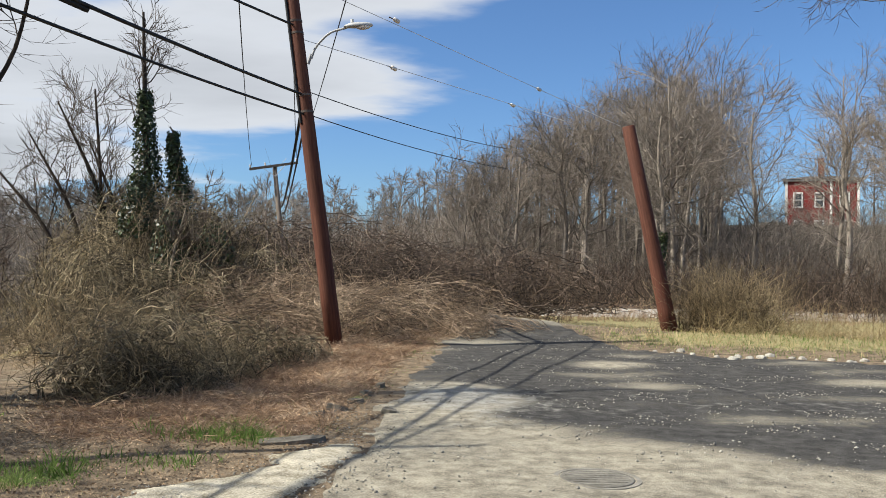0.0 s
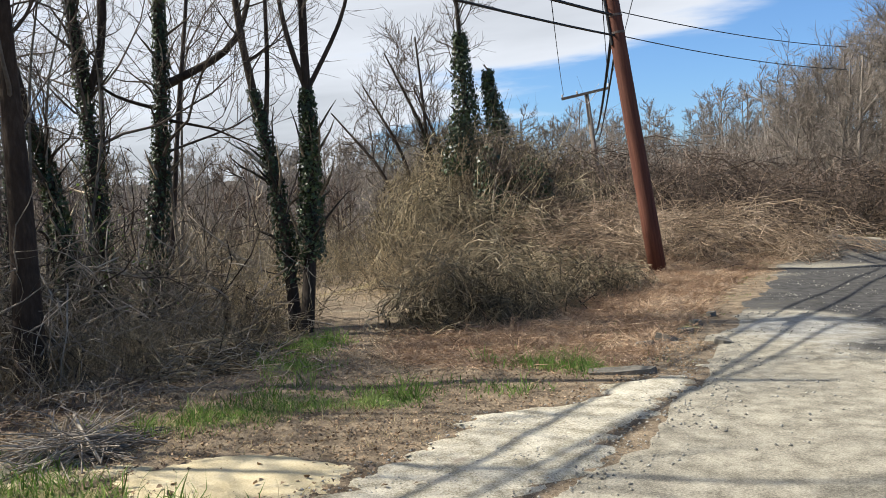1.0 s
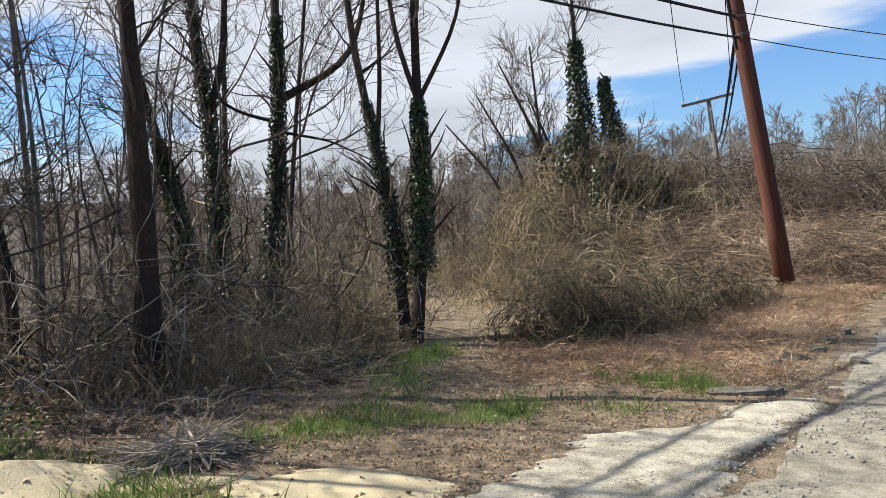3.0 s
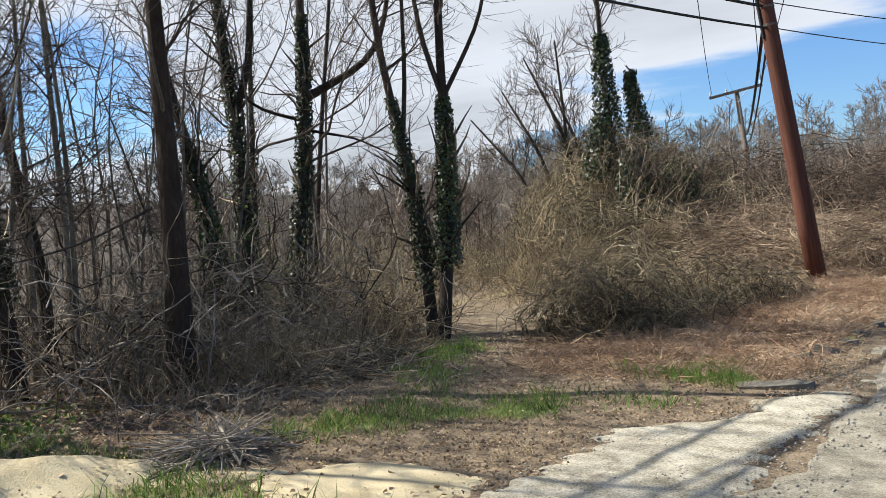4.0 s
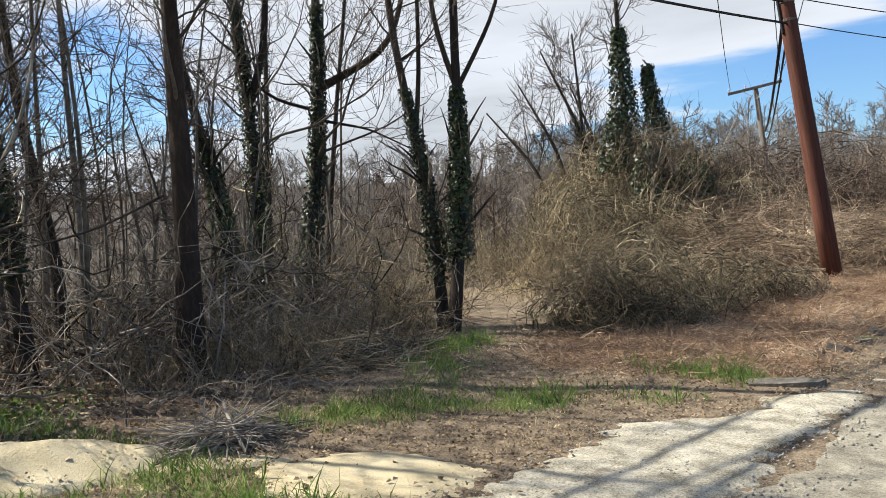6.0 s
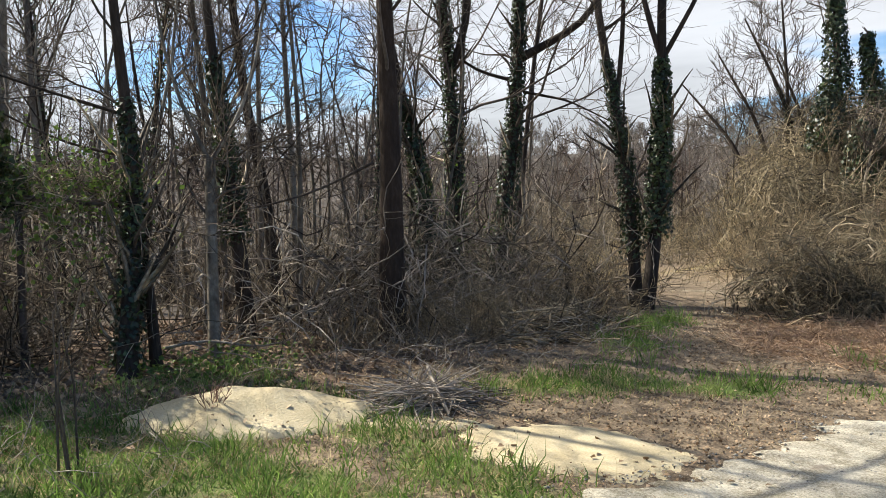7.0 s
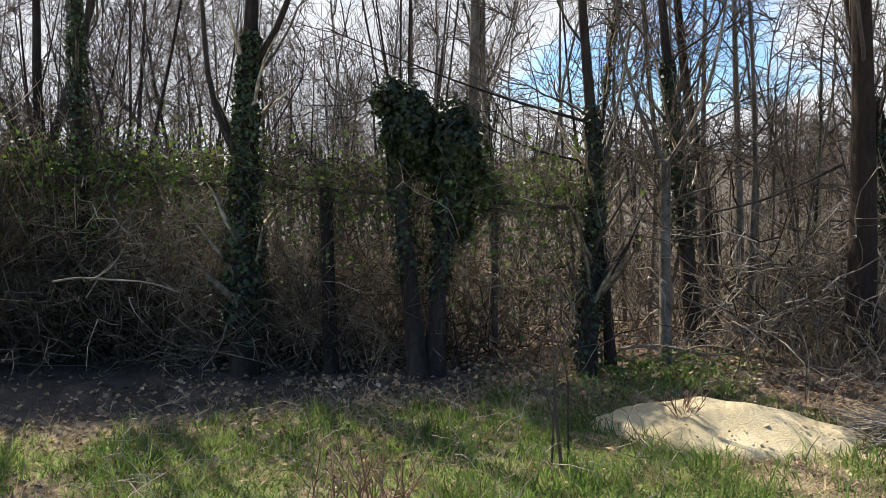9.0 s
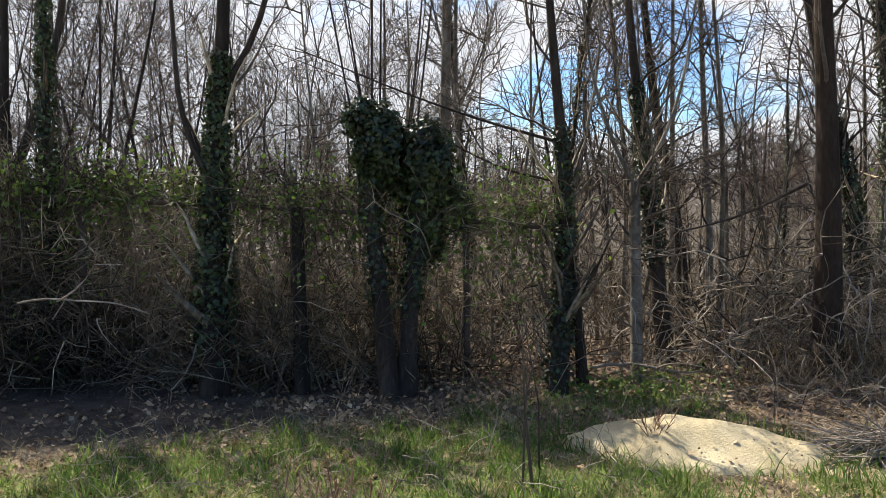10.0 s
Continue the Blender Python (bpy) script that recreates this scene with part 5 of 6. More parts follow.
wire("guy_wire", "thin guy wire with small strain insulators", onpole(6.7), (4.07, 28.71, 6.86), 0.0, 0.008, 20, material=STEEL)
for x, y, z in ((-1.2, 19.46, 7.4), (-1.3, 20.46, 6.52), (2.88, 25.84, 7.28), (2.08, 25.92, 6.78)):
    ins = lathe([(0.02, -0.11), (0.05, -0.08), (0.05, 0.08), (0.02, 0.11)], 10)
    bmesh.ops.transform(ins, matrix=pose(x, y, z, 0, 96, 54), verts=ins.verts)
    bead = thing("strain_insulator", "small pale insulator hung in a thin guy wire", "insulator", "guy insulators")
    part("body", ins, CERAMIC, bead)
    part("clamp", rod([(x - 0.16, y - 0.2, z + 0.02), (x - 0.05, y - 0.08, z)], 0.014, 5), IRON, bead)
splice = wire("cable_splice", "black splice case on the overhead cable", (-4.72, 9.4, 4.69), (-4.5, 10.4, 4.72), 0.0, 0.045, 6, "splice case")

# ---------------------------------------------------------------- the house on the hill
hx, hy, hz = 51.6, 113.8, 6.9
house = thing("house", "red two-storey house with white windows among trees", "house", at=(hx, hy, hz))
house.rotation_euler = (0, 0, radians(-24))
part("wall", box(-4.4, 4.4, -4, 4, -2, 8.1), HOUSERED, house)
roof = bmesh.new()
rv = [roof.verts.new(v) for v in ((-4.9, -4.5, 8.1), (4.9, -4.5, 8.1), (4.9, 4.5, 8.1), (-4.9, 4.5, 8.1), (-1.5, 0, 8.9), (1.5, 0, 8.9))]
for f in ((0, 1, 5, 4), (1, 2, 5), (2, 3, 4, 5), (3, 0, 4), (3, 2, 1, 0)):
    roof.faces.new([rv[i] for i in f])
roof_ob = part("roof", roof, ROOF, house)
part("chimney", box(-0.5, 0.3, -0.6, 0.2, 8.6, 11.3, 0.03), BRICKRED, house)
part("cornice", box(-4.7, 4.7, -4.3, -4.0, 7.8, 8.1), WHITE, house)
for x in (-4.35, 1.1, 4.35):
    part("corner_board", box(x - 0.16, x + 0.16, -4.06, -4.003, -1.5, 7.8), WHITE, house)
for x, z in ((-2.9, 5.3), (-0.3, 5.3), (2.7, 5.3), (-2.9, 1.6), (-0.3, 1.6), (2.7, 1.6)):
    w = part("window", box(x - 0.62, x + 0.62, -4.1, -4.004, z - 1.05, z + 1.05), WHITE, house, "white-framed sash window")
    for s in (-1, 1):
        part("pane", box(x - 0.42, x + 0.42, -4.13, -4.104, z + s * 0.46 - 0.38, z + s * 0.46 + 0.38), glass, w)
porch = thing("porch", "pale porch at the side of the red house", "porch", at=(hx, hy, hz))
porch.rotation_euler = (0, 0, radians(-24))
part("wall", box(-7.6, -4.42, -2.5, 2.5, -1.5, 2.2), WHITE, porch)
part("roof", box(-7.9, -4.42, -2.9, 2.9, 2.21, 2.45), ROOF, porch)
far_house = thing("far_house", "tiny pale house far beyond the hollow", "house", at=(-70.5, 130, 2.6))
far_house.scale = (0.45, 0.45, 0.45)
part("wall", box(-2.4, 2.4, -2, 2, -2, 3.4), WHITE, far_house)
fr = bmesh.new()
fv = [fr.verts.new(v) for v in ((-2.7, -2.3, 3.4), (2.7, -2.3, 3.4), (2.7, 2.3, 3.4), (-2.7, 2.3, 3.4), (-2.7, 0, 5.6), (2.7, 0, 5.6))]
for f in ((0, 1, 5, 4), (2, 3, 4, 5), (1, 2, 5), (3, 0, 4), (3, 2, 1, 0)):
    fr.faces.new([fv[i] for i in f])
part("roof", fr, ROOF, far_house)

# ---------------------------------------------------------------- the railway beyond
bank = sheet("railway_bank", lambda x, y: np.minimum(47.5 - y + 0.06 * x, y - 42.5 - 0.06 * x) * 0.3, -3, 60, 40, 55, 0.5,
             lambda x, y: 0.35 + 0.05 * wobble(x, y, 2, 71), BALLAST, "pale ballast bank of the railway", "railway bank")
for i, off in enumerate((44.6, 46.0)):
    ra, rb = np.array([-2.0, off - 0.12, -0.12]), np.array([60.0, off + 3.6, -0.12])
    rail = thing("rail", "rusty brown steel rail on the ballast", "rail", "railway rails")
    bm = box(0, float(np.linalg.norm(rb - ra)), -0.035, 0.035, -0.06, 0.1, 0.008)
    bmesh.ops.transform(bm, matrix=Matrix.Translation(ra) @ Matrix.Rotation(math.atan2(rb[1] - ra[1], rb[0] - ra[0]), 4, "Z"), verts=bm.verts)
    part("bar", bm, IRON, rail)

# ---------------------------------------------------------------- the fence under its vines
RAIL = [(-8.95, -1.6, 1.7), (-8.2, 0.66, 1.59), (-7.6, 1.95, 1.5), (-6.97, 3.5, 1.35)]
fence = thing("fence", "old wire fence with a rusty top rail, overgrown with vines", "fence")
rl = resample(RAIL, 24)
part("top_rail", tubes(rl[None], np.full((1, 24), 0.021), 8), IRON, fence, smooth=True)
for x, y, z in (RAIL[0], (-8.55, -0.4, 1.64), (-7.9, 1.35, 1.55), (-7.28, 2.75, 1.43), RAIL[3]):
    part("post", rod([(x - 0.03, y, landz(x, y) - 0.1), (x - 0.03, y, z + 0.02)], 0.03, 8), IRON, fence)
for drop in (0.35, 0.75, 1.15):
    part("wire", tubes((rl - [0.0, 0, drop])[None], np.full((1, 24), 0.003), 3), IRON, fence)
rng = np.random.RandomState(77)
vines = thing("fence_vines", "tangled vines with small green leaves over the fence", "vine")
n = 3600
i = rng.randint(0, 23, n)
root = rl[i] + (rl[i + 1] - rl[i]) * rng.rand(n, 1)
fall = rng.rand(n) ** 1.3
p0 = root + np.c_[rng.normal(size=n) * 0.1 - 0.03, rng.normal(size=n) * 0.1, np.where(rng.rand(n) < 0.35, rng.rand(n) * 0.25, -fall * 1.5)]
d = unit(np.c_[rng.normal(size=(n, 2)) * 0.7, rng.normal(size=n) * 0.9])
lines = [p0]
for j in range(4):
    d = unit(d + rng.normal(size=d.shape) * 0.45)
    lines.append(lines[-1] + d * rng.uniform(0.06, 0.2, (n, 1)))
vl = np.stack(lines, 1)
part("stem_growth", tubes(vl, rng.uniform(0.0015, 0.0065, (n, 1)) * np.linspace(1, 0.5, 5)), DARKBRUSH, vines)
m = 8000
pick = rng.randint(0, n, m)
top = np.exp(-((rl[i[pick], 2] - p0[pick, 2]) / 0.45) ** 2)
keep = rng.rand(m) < 0.12 + 0.88 * top
c = vl[pick, rng.randint(0, 5, m)][keep] + rng.normal(size=(keep.sum(), 3)) * 0.03
part("foliage", leaves(c, unit(rng.normal(size=c.shape) + [0.5, 0, 0.8]), rng.uniform(0.025, 0.055, len(c)), rng), VINELEAF, vines, "small fresh green leaves")
over = rng.normal(size=(900, 3)) * [0.12, 0.0, 0.1] + rl[rng.randint(0, 12, 900)] + np.c_[np.zeros(900), rng.normal(size=900) * 0.2, np.full(900, 0.12)]
part("foliage", leaves(over, unit(rng.normal(size=over.shape) + [0.3, 0, 0.9]), rng.uniform(0.03, 0.06, 900), rng), VINELEAF, vines)

# ---------------------------------------------------------------- sand, sticks, slab, manhole
mound = sheet("sand_mound", lambda x, y: 1.0 * bell(x, y, -4.85, 3.33, 0.92, 0.47, 52) - 0.36 + 0.05 * wobble(x, y, 0.4, 81) + 0.05 * wobble(x, y, 0.12, 89), -6.6, -3.4, 1.8, 5.0, 0.04,
              lambda x, y: 0.21 * bell(x, y, -4.93, 3.33, 0.7, 0.34, 52) + 0.012 * wobble(x, y, 0.3, 82), SAND, "low mound of pale yellow sand in the grass", "sand", kind="", dip=0.05)
patch = sheet("sand_patch", lambda x, y: 1.0 * bell(x, y, -2.98, 4.2, 0.75, 0.5, 22) - 0.36 + 0.1 * wobble(x, y, 0.35, 83) + 0.06 * wobble(x, y, 0.1, 87), -4.6, -1.8, 2.9, 5.6, 0.04,
              lambda x, y: 0.012 + 0.004 * wobble(x, y, 0.25, 84), SAND, "flat patch of pale yellow sand on soil", "sand", kind="")
tongue = sheet("sand_patch", lambda x, y: 1.0 * bell(x, y, -4.1, 3.93, 0.6, 0.16, 30) - 0.35 + 0.1 * wobble(x, y, 0.3, 85) + 0.06 * wobble(x, y, 0.1, 88), -4.9, -3.3, 3.2, 4.8, 0.04,
               lambda x, y: 0.014 + 0.004 * wobble(x, y, 0.25, 86), SAND, "small tongue of sand beside the brush pile", "sand", kind="")

rng = np.random.RandomState(91)
pile = thing("brush_pile", "heap of broken grey sticks and cut vines", "brush pile", at=(-4.25, 4.3, 0))
n = 300
a = rng.uniform(0, 6.283, n)
out = rng.uniform(0.15, 0.8, (n, 1))
foot = np.c_[np.stack([np.cos(a), np.sin(a)], 1) * out * [0.62, 0.8] + [0.0, 0.08], rng.uniform(0.0, 0.04, n)]
peak = np.c_[rng.normal(size=(n, 2)) * 0.17, rng.uniform(0.02, 0.22, n)]
mid = foot * 0.5 + peak * 0.5 + np.c_[rng.normal(size=(n, 2)) * 0.03, rng.normal(size=n) * 0.015]
tip = peak + (peak - foot) * rng.uniform(-0.2, 0.5, (n, 1)) * [1, 1, 0.5] + rng.normal(size=(n, 3)) * 0.05
lines = np.stack([foot, mid, tip], 1)
lines[..., 2] = np.maximum(lines[..., 2], 0.008)
part("stick_mass", tubes(lines, rng.uniform(0.0025, 0.007, (n, 1)) * np.array([[1, 0.9, 0.55]]), 4), STICK, pile)
for q in (([(-0.15, 0.05, 0.05), (-0.05, -0.02, 0.2), (0.02, -0.06, 0.28)], 0.009), ([(0.3, -0.1, 0.03), (0.05, 0.0, 0.2), (-0.2, 0.2, 0.22)], 0.012), ([(-0.4, -0.3, 0.02), (0.0, -0.1, 0.18), (0.3, 0.25, 0.1)], 0.009)):
    part("branch", rod(q[0], q[1], 6), STICK, pile)
n = 330
a = rng.uniform(0, 6.283, n)
q = np.sqrt(rng.rand(n))
spot = np.c_[-5.35 + 0.45 * np.cos(a) * q, 7.3 + 1.0 * np.sin(a) * q]
zz = land(spot[:, 0], spot[:, 1]) + 0.3 * np.exp(-((q) / 0.6) ** 2) * rng.rand(n) + 0.02
d = unit(np.c_[rng.normal(size=(n, 2)), rng.normal(size=n) * 0.3]) * rng.uniform(0.1, 0.5, (n, 1))
mid = np.c_[spot, zz]
lines = np.stack([mid - d, mid + rng.normal(size=(n, 3)) * 0.04, mid + d], 1)
lines[..., 2] = np.maximum(lines[..., 2], land(lines[..., 0], lines[..., 1]) + 0.005)
heap = thing("brush_pile", "long low heap of fallen branches at the wood's edge", "brush pile")
part("stick_mass", tubes(lines, rng.uniform(0.003, 0.010, (n, 1)) * np.array([[1, 0.9, 0.6]]), 4), BUSHWOOD, heap)

slab = thing("slab", "dark flat broken slab lying at the road's edge", "slab", at=(-1.3, 7.55, landz(-1.3, 7.55) + 0.004))
slab.rotation_euler = (radians(4), radians(-3), radians(16))
bm = bmesh.new()
out = [(-0.32, -0.07), (-0.1, -0.1), (0.24, -0.06), (0.3, 0.02), (0.12, 0.1), (-0.08, 0.085), (-0.3, 0.1)]
lo, hi = [bm.verts.new((x, y, -0.05)) for x, y in out], [bm.verts.new((x * 0.96, y * 0.9, 0.035)) for x, y in out]
bm.faces.new(hi), bm.faces.new(lo[::-1])
for k in range(len(out)):
    bm.faces.new((lo[k], lo[(k + 1) % len(out)], hi[(k + 1) % len(out)], hi[k]))
part("body", bm, SLAB, slab)

rng = np.random.RandomState(88)
for k, (x, y, w, d, turn) in enumerate(((-1.12, 9.35, 0.34, 0.2, 30), (-0.98, 9.85, 0.26, 0.18, 60), (-0.92, 10.5, 0.38, 0.16, 80), (-1.3, 8.95, 0.22, 0.14, 10), (-0.8, 11.3, 0.24, 0.14, 70), (-0.55, 9.3, 0.2, 0.13, 20))):
    chunk = thing("asphalt_chunk", "dark broken chunk of old asphalt at the road's edge", "asphalt chunk", "broken road edge", at=(x, y, landz(x, y) + 0.02))
    chunk.rotation_euler = (radians(rng.normal() * 7), radians(rng.normal() * 7), radians(turn))
    sides = 7
    ring = [(math.cos(q * 6.283 / sides) * w / 2 * rng.uniform(0.75, 1.1), math.sin(q * 6.283 / sides) * d / 2 * rng.uniform(0.75, 1.1)) for q in range(sides)]
    bm = bmesh.new()
    lo, hi = [bm.verts.new((px, py, -0.06)) for px, py in ring], [bm.verts.new((px * 0.92, py * 0.9, 0.03 + rng.normal() * 0.006)) for px, py in ring]
    bm.faces.new(hi), bm.faces.new(lo[::-1])
    for q in range(sides):
        bm.faces.new((lo[q], lo[(q + 1) % sides], hi[(q + 1) % sides], hi[q]))
    part("body", bm, SLAB, chunk)

cover = thing("manhole_cover", "round worn iron manhole cover set in the asphalt", "manhole cover", at=(1.22, 6.6, landz(1.22, 6.6) + 0.008))
part("frame", lathe([(0.34, -0.05), (0.34, 0.012), (0.3, 0.012), (0.3, 0.004), (0.001, 0.004)], 40), DUSTY, cover)
part("lid", lathe([(0.285, -0.03), (0.285, 0.012), (0.278, 0.016), (0.001, 0.016)], 40), DUSTY, cover)
for i in range(-3, 4):
    w = math.sqrt(max(0.0, 0.25 ** 2 - (i * 0.07) ** 2))
    part("ridge", box(-w, w, i * 0.07 - 0.012, i * 0.07 + 0.012, 0.0161, 0.020), DUSTY, cover)

# saplings and sticks in the grass
rng = np.random.RandomState(95)
for x, y, h, n, label in ((-4.6, 2.0, 0.95, 4, "thin bare saplings standing in the grass"), (-4.95, 3.1, 0.32, 9, "dry weed sprig at the sand's edge"), (-3.72, 0.75, 0.62, 22, "reddish dry weeds in the grass"), (-5.3, 4.35, 0.5, 2, "bare leaning sapling by the leaf litter")):
    s = thing("sapling" if h > 0.4 else "weed", label, "sapling" if h > 0.4 else "weed", at=(x, y, landz(x, y)))
    root = rng.normal(size=(n, 2)) * (0.04 if n < 20 else 0.12)
    L = np.stack([np.stack([np.r_[q, -0.02], np.r_[q + rng.normal(size=2) * 0.03, h * 0.5 * f], np.r_[q + rng.normal(size=2) * 0.09, h * f]]) for q, f in zip(root, rng.uniform(0.55, 1.05, n))])
    R = np.full((n, 3), 0.008 if h > 0.8 else 0.004) * [1, 0.75, 0.4]
    part("stem_growth", tubes(L, R, 4), TWIG if n < 6 else WEED, s)
    T, RT = sprout(rng, L, R, n * 5, 0.3, 1.0, (0.06, 0.2), (20, 60), 3, 0.3, tip=0.0015)
    part("twig_growth", tubes(T, RT, 3), TWIG if n < 6 else WEED, s)
fallen = thing("fallen_branch", "pale forked branch fallen against the birch", "branch")
part("bough", tubes(resample([(-6.9, 3.75, 0.12), (-6.7, 4.1, 0.2), (-6.4, 4.35, 0.07), (-6.35, 4.75, 0.16)], 8)[None], np.linspace(0.016, 0.006, 8)[None], 5), STICK, fallen)
part("fork", tubes(resample([(-6.55, 4.2, 0.14), (-6.3, 4.2, 0.25), (-6.1, 4.35, 0.22)], 6)[None], np.linspace(0.01, 0.003, 6)[None], 5), STICK, fallen)
dead = thing("fallen_branch", "pale bare branch caught across the thicket", "branch")
part("bough", tubes(resample([(-6.9, -0.75, 0.93), (-6.87, -0.55, 0.97), (-6.85, -0.35, 0.92), (-6.82, -0.15, 0.93), (-6.8, 0.1, 0.82)], 10)[None], np.linspace(0.008, 0.004, 10)[None], 5), STICK, dead)
part("fork", tubes(resample([(-6.87, -0.5, 0.93), (-6.8, -0.35, 1.02), (-6.75, -0.3, 1.1)], 5)[None], np.linspace(0.007, 0.002, 5)[None], 4), STICK, dead)
limb = thing("fallen_branch", "thin branch reaching across between the trunks", "branch")
part("bough", tubes(resample([(-6.6, 4.4, 1.3), (-6.5, 5.0, 1.42), (-6.3, 5.6, 1.72)], 8)[None], np.linspace(0.008, 0.014, 8)[None], 5), BARK, limb)


# ---------------------------------------------------------------- grass, straw, leaves, stones
def blades(name, label, seed, n, area, keep, height, width, material, category, lean=0.45):
    rng = np.random.RandomState(seed)
    x0, x1, y0, y1 = area
    p = np.c_[rng.uniform(x0, x1, n), rng.uniform(y0, y1, n)]
    p = p[rng.rand(n) < keep(p[:, 0], p[:, 1])]
    k = len(p)
    root = np.c_[p, land(p[:, 0], p[:, 1]) - 0.005]
    clump = 0.65 + 0.5 * np.clip(wobble(p[:, 0], p[:, 1], 0.35, seed), -0.8, 1.2)
    h = rng.uniform(height[0], height[1], k) * clump
    d = unit(np.c_[rng.normal(size=(k, 2)) * lean, np.ones(k)])
    mid = root + d * h[:, None] * 0.55
    tip = mid + unit(d + np.c_[rng.normal(size=(k, 2)) * lean * 1.1, -0.25 * np.ones(k)]) * h[:, None] * 0.5
    side = unit(np.cross(d, unit(rng.normal(size=(k, 3))))) * width / 2 * rng.uniform(0.7, 1.3, (k, 1))
    v = np.stack([root - side, root + side, mid + side * 0.7, mid - side * 0.7, tip], 1).reshape(-1, 3)
    q = np.arange(k)[:, None] * 5
    f = np.concatenate([q + [0, 1, 2], q + [0, 2, 3], q + [3, 2, 4]])
    return tagged(new(name, mesh_of(name, v, f, material)), label, category, kind="stuff")


def sandy(x, y):
    return np.maximum(smooth01(0.36, 0.6, bell(x, y, -4.85, 3.33, 0.92, 0.47, 52)), smooth01(0.36, 0.62, bell(x, y, -2.98, 4.2, 0.75, 0.5, 22)))


def clear(x, y):
    return (1 - sandy(x, y)) * (road_field(x, y) < 0) * (1 - smooth01(-0.05, 0.16, apron_field(x, y)))


blades("grass", "fresh green grass on the verge", 401, 130000, (-7.2, -1.5, -2.5, 9.0), lambda x, y: clear(x, y) * np.clip(masks(x, y)["green"] * 1.5 - 0.25, 0, 1), (0.05, 0.21), 0.0085, GRASS, "grass")
blades("grass", "straw-coloured dead grass among the green", 402, 85000, (-7.2, -1.5, -2.5, 6.0), lambda x, y: clear(x, y) * np.clip(masks(x, y)["green"] * 1.1 + 0.08, 0, 0.85), (0.04, 0.17), 0.005, REED, "grass", 0.9)
blades("straw", "flattened reddish straw along the verge", 403, 76000, (-6.0, 0.5, 6.5, 21.0), lambda x, y: clear(x, y) * np.clip(masks(x, y)["straw"] * 1.6 - 0.25, 0, 1), (0.14, 0.45), 0.0075, STRAW, "straw", 2.2)
blades("grass", "yellow dead grass on the knoll", 404, 14000, (2.6, 16.0, 15.5, 24.5), lambda x, y: (road_field(x, y) < 0) * np.clip(bell(x, y, 7.9, 19.5, 5.0, 2.2, -8) * 1.6 - 0.15, 0, 1), (0.06, 0.26), 0.010, REED, "grass")
blades("grass", "green grass on the knoll", 408, 12000, (2.6, 16.0, 15.5, 24.5), lambda x, y: (road_field(x, y) < 0) * np.clip(bell(x, y, 7.9, 19.0, 5.5, 2.4, -8) * 1.6 - 0.15, 0, 1), (0.05, 0.2), 0.010, GRASS, "grass")
blades("grass", "dry yellow grass before the railway", 405, 20000, (-3, 34, 24, 45), lambda x, y: 0.25 + 0.5 * (wobble(x, y, 3, 9) > 0), (0.04, 0.16), 0.022, REED, "grass")
blades("grass", "yellow grass down the track", 406, 30000, (-24, -5, 10, 40), lambda x, y: np.clip(masks(x, y)["dry"] * 1.4 - 0.2, 0, 1) * (wobble(x * 0.4, y, 1.2, 19) > -0.1), (0.06, 0.25), 0.016, REED, "grass")
blades("grass", "green tufts along the road's edge", 407, 24000, (-3.5, 0.6, 6.8, 19), lambda x, y: clear(x, y) * np.clip(wobble(x, y, 0.8, 15) * 0.5 - 0.05, 0, 1) * smooth01(-1.6, -0.4, x - edge_of_road(y)), (0.03, 0.12), 0.007, GRASS, "grass")


def scattered_leaves(name, label, seed, n, area, keep, size, material):
    rng = np.random.RandomState(seed)
    x0, x1, y0, y1 = area
    p = np.c_[rng.uniform(x0, x1, n), rng.uniform(y0, y1, n)]
    p = p[rng.rand(n) < keep(p[:, 0], p[:, 1])]
    k = len(p)
    heaped = 0.21 * bell(p[:, 0], p[:, 1], -4.93, 3.33, 0.7, 0.34, 52) * (sandy(p[:, 0], p[:, 1]) > 0.3)
    c = np.c_[p, land(p[:, 0], p[:, 1]) + heaped + rng.uniform(0.005, 0.03, k)]
    return tagged(new(name, mesh_of(name, *leaves(c, unit(rng.normal(size=(k, 3)) * 0.55 + [0, 0, 1]), rng.uniform(size[0], size[1], k), rng), material)), label, "leaves", kind="stuff")


scattered_leaves("fallen_leaves", "brown fallen leaves at the wood's edge", 411, 26000, (-10, -4.6, -3, 9.5), lambda x, y: clear(x, y) * np.clip(masks(x, y)["litter"] * 1.2, 0.03, 1) * (1 - 0.6 * smooth01(7.2, 8.5, np.hypot(x, y))), (0.02, 0.06), LITTER)
scattered_leaves("fallen_leaves", "shredded brown leaves and mulch over the soil", 412, 90000, (-5.2, 0.6, 3.2, 18.0), lambda x, y: clear(x, y) * np.clip(0.85 - masks(x, y)["green"], 0.1, 1) * (0.3 + 0.7 * smooth01(11, 8, y)), (0.008, 0.026), LITTER)
scattered_leaves("fallen_leaves", "few brown leaves in the grass and sand", 413, 800, (-6.8, -1.8, -2, 5), lambda x, y: (road_field(x, y) < 0) * 0.8, (0.02, 0.05), LITTER)

scattered_leaves("fallen_leaves", "fine dry crumbs of leaf strewn over the sand", 414, 1700, (-4.9, -2.1, 2.9, 4.95), lambda x, y: sandy(x, y) * np.clip(0.25 + 0.6 * wobble(x, y, 0.5, 55), 0.05, 1), (0.006, 0.022), LITTER)


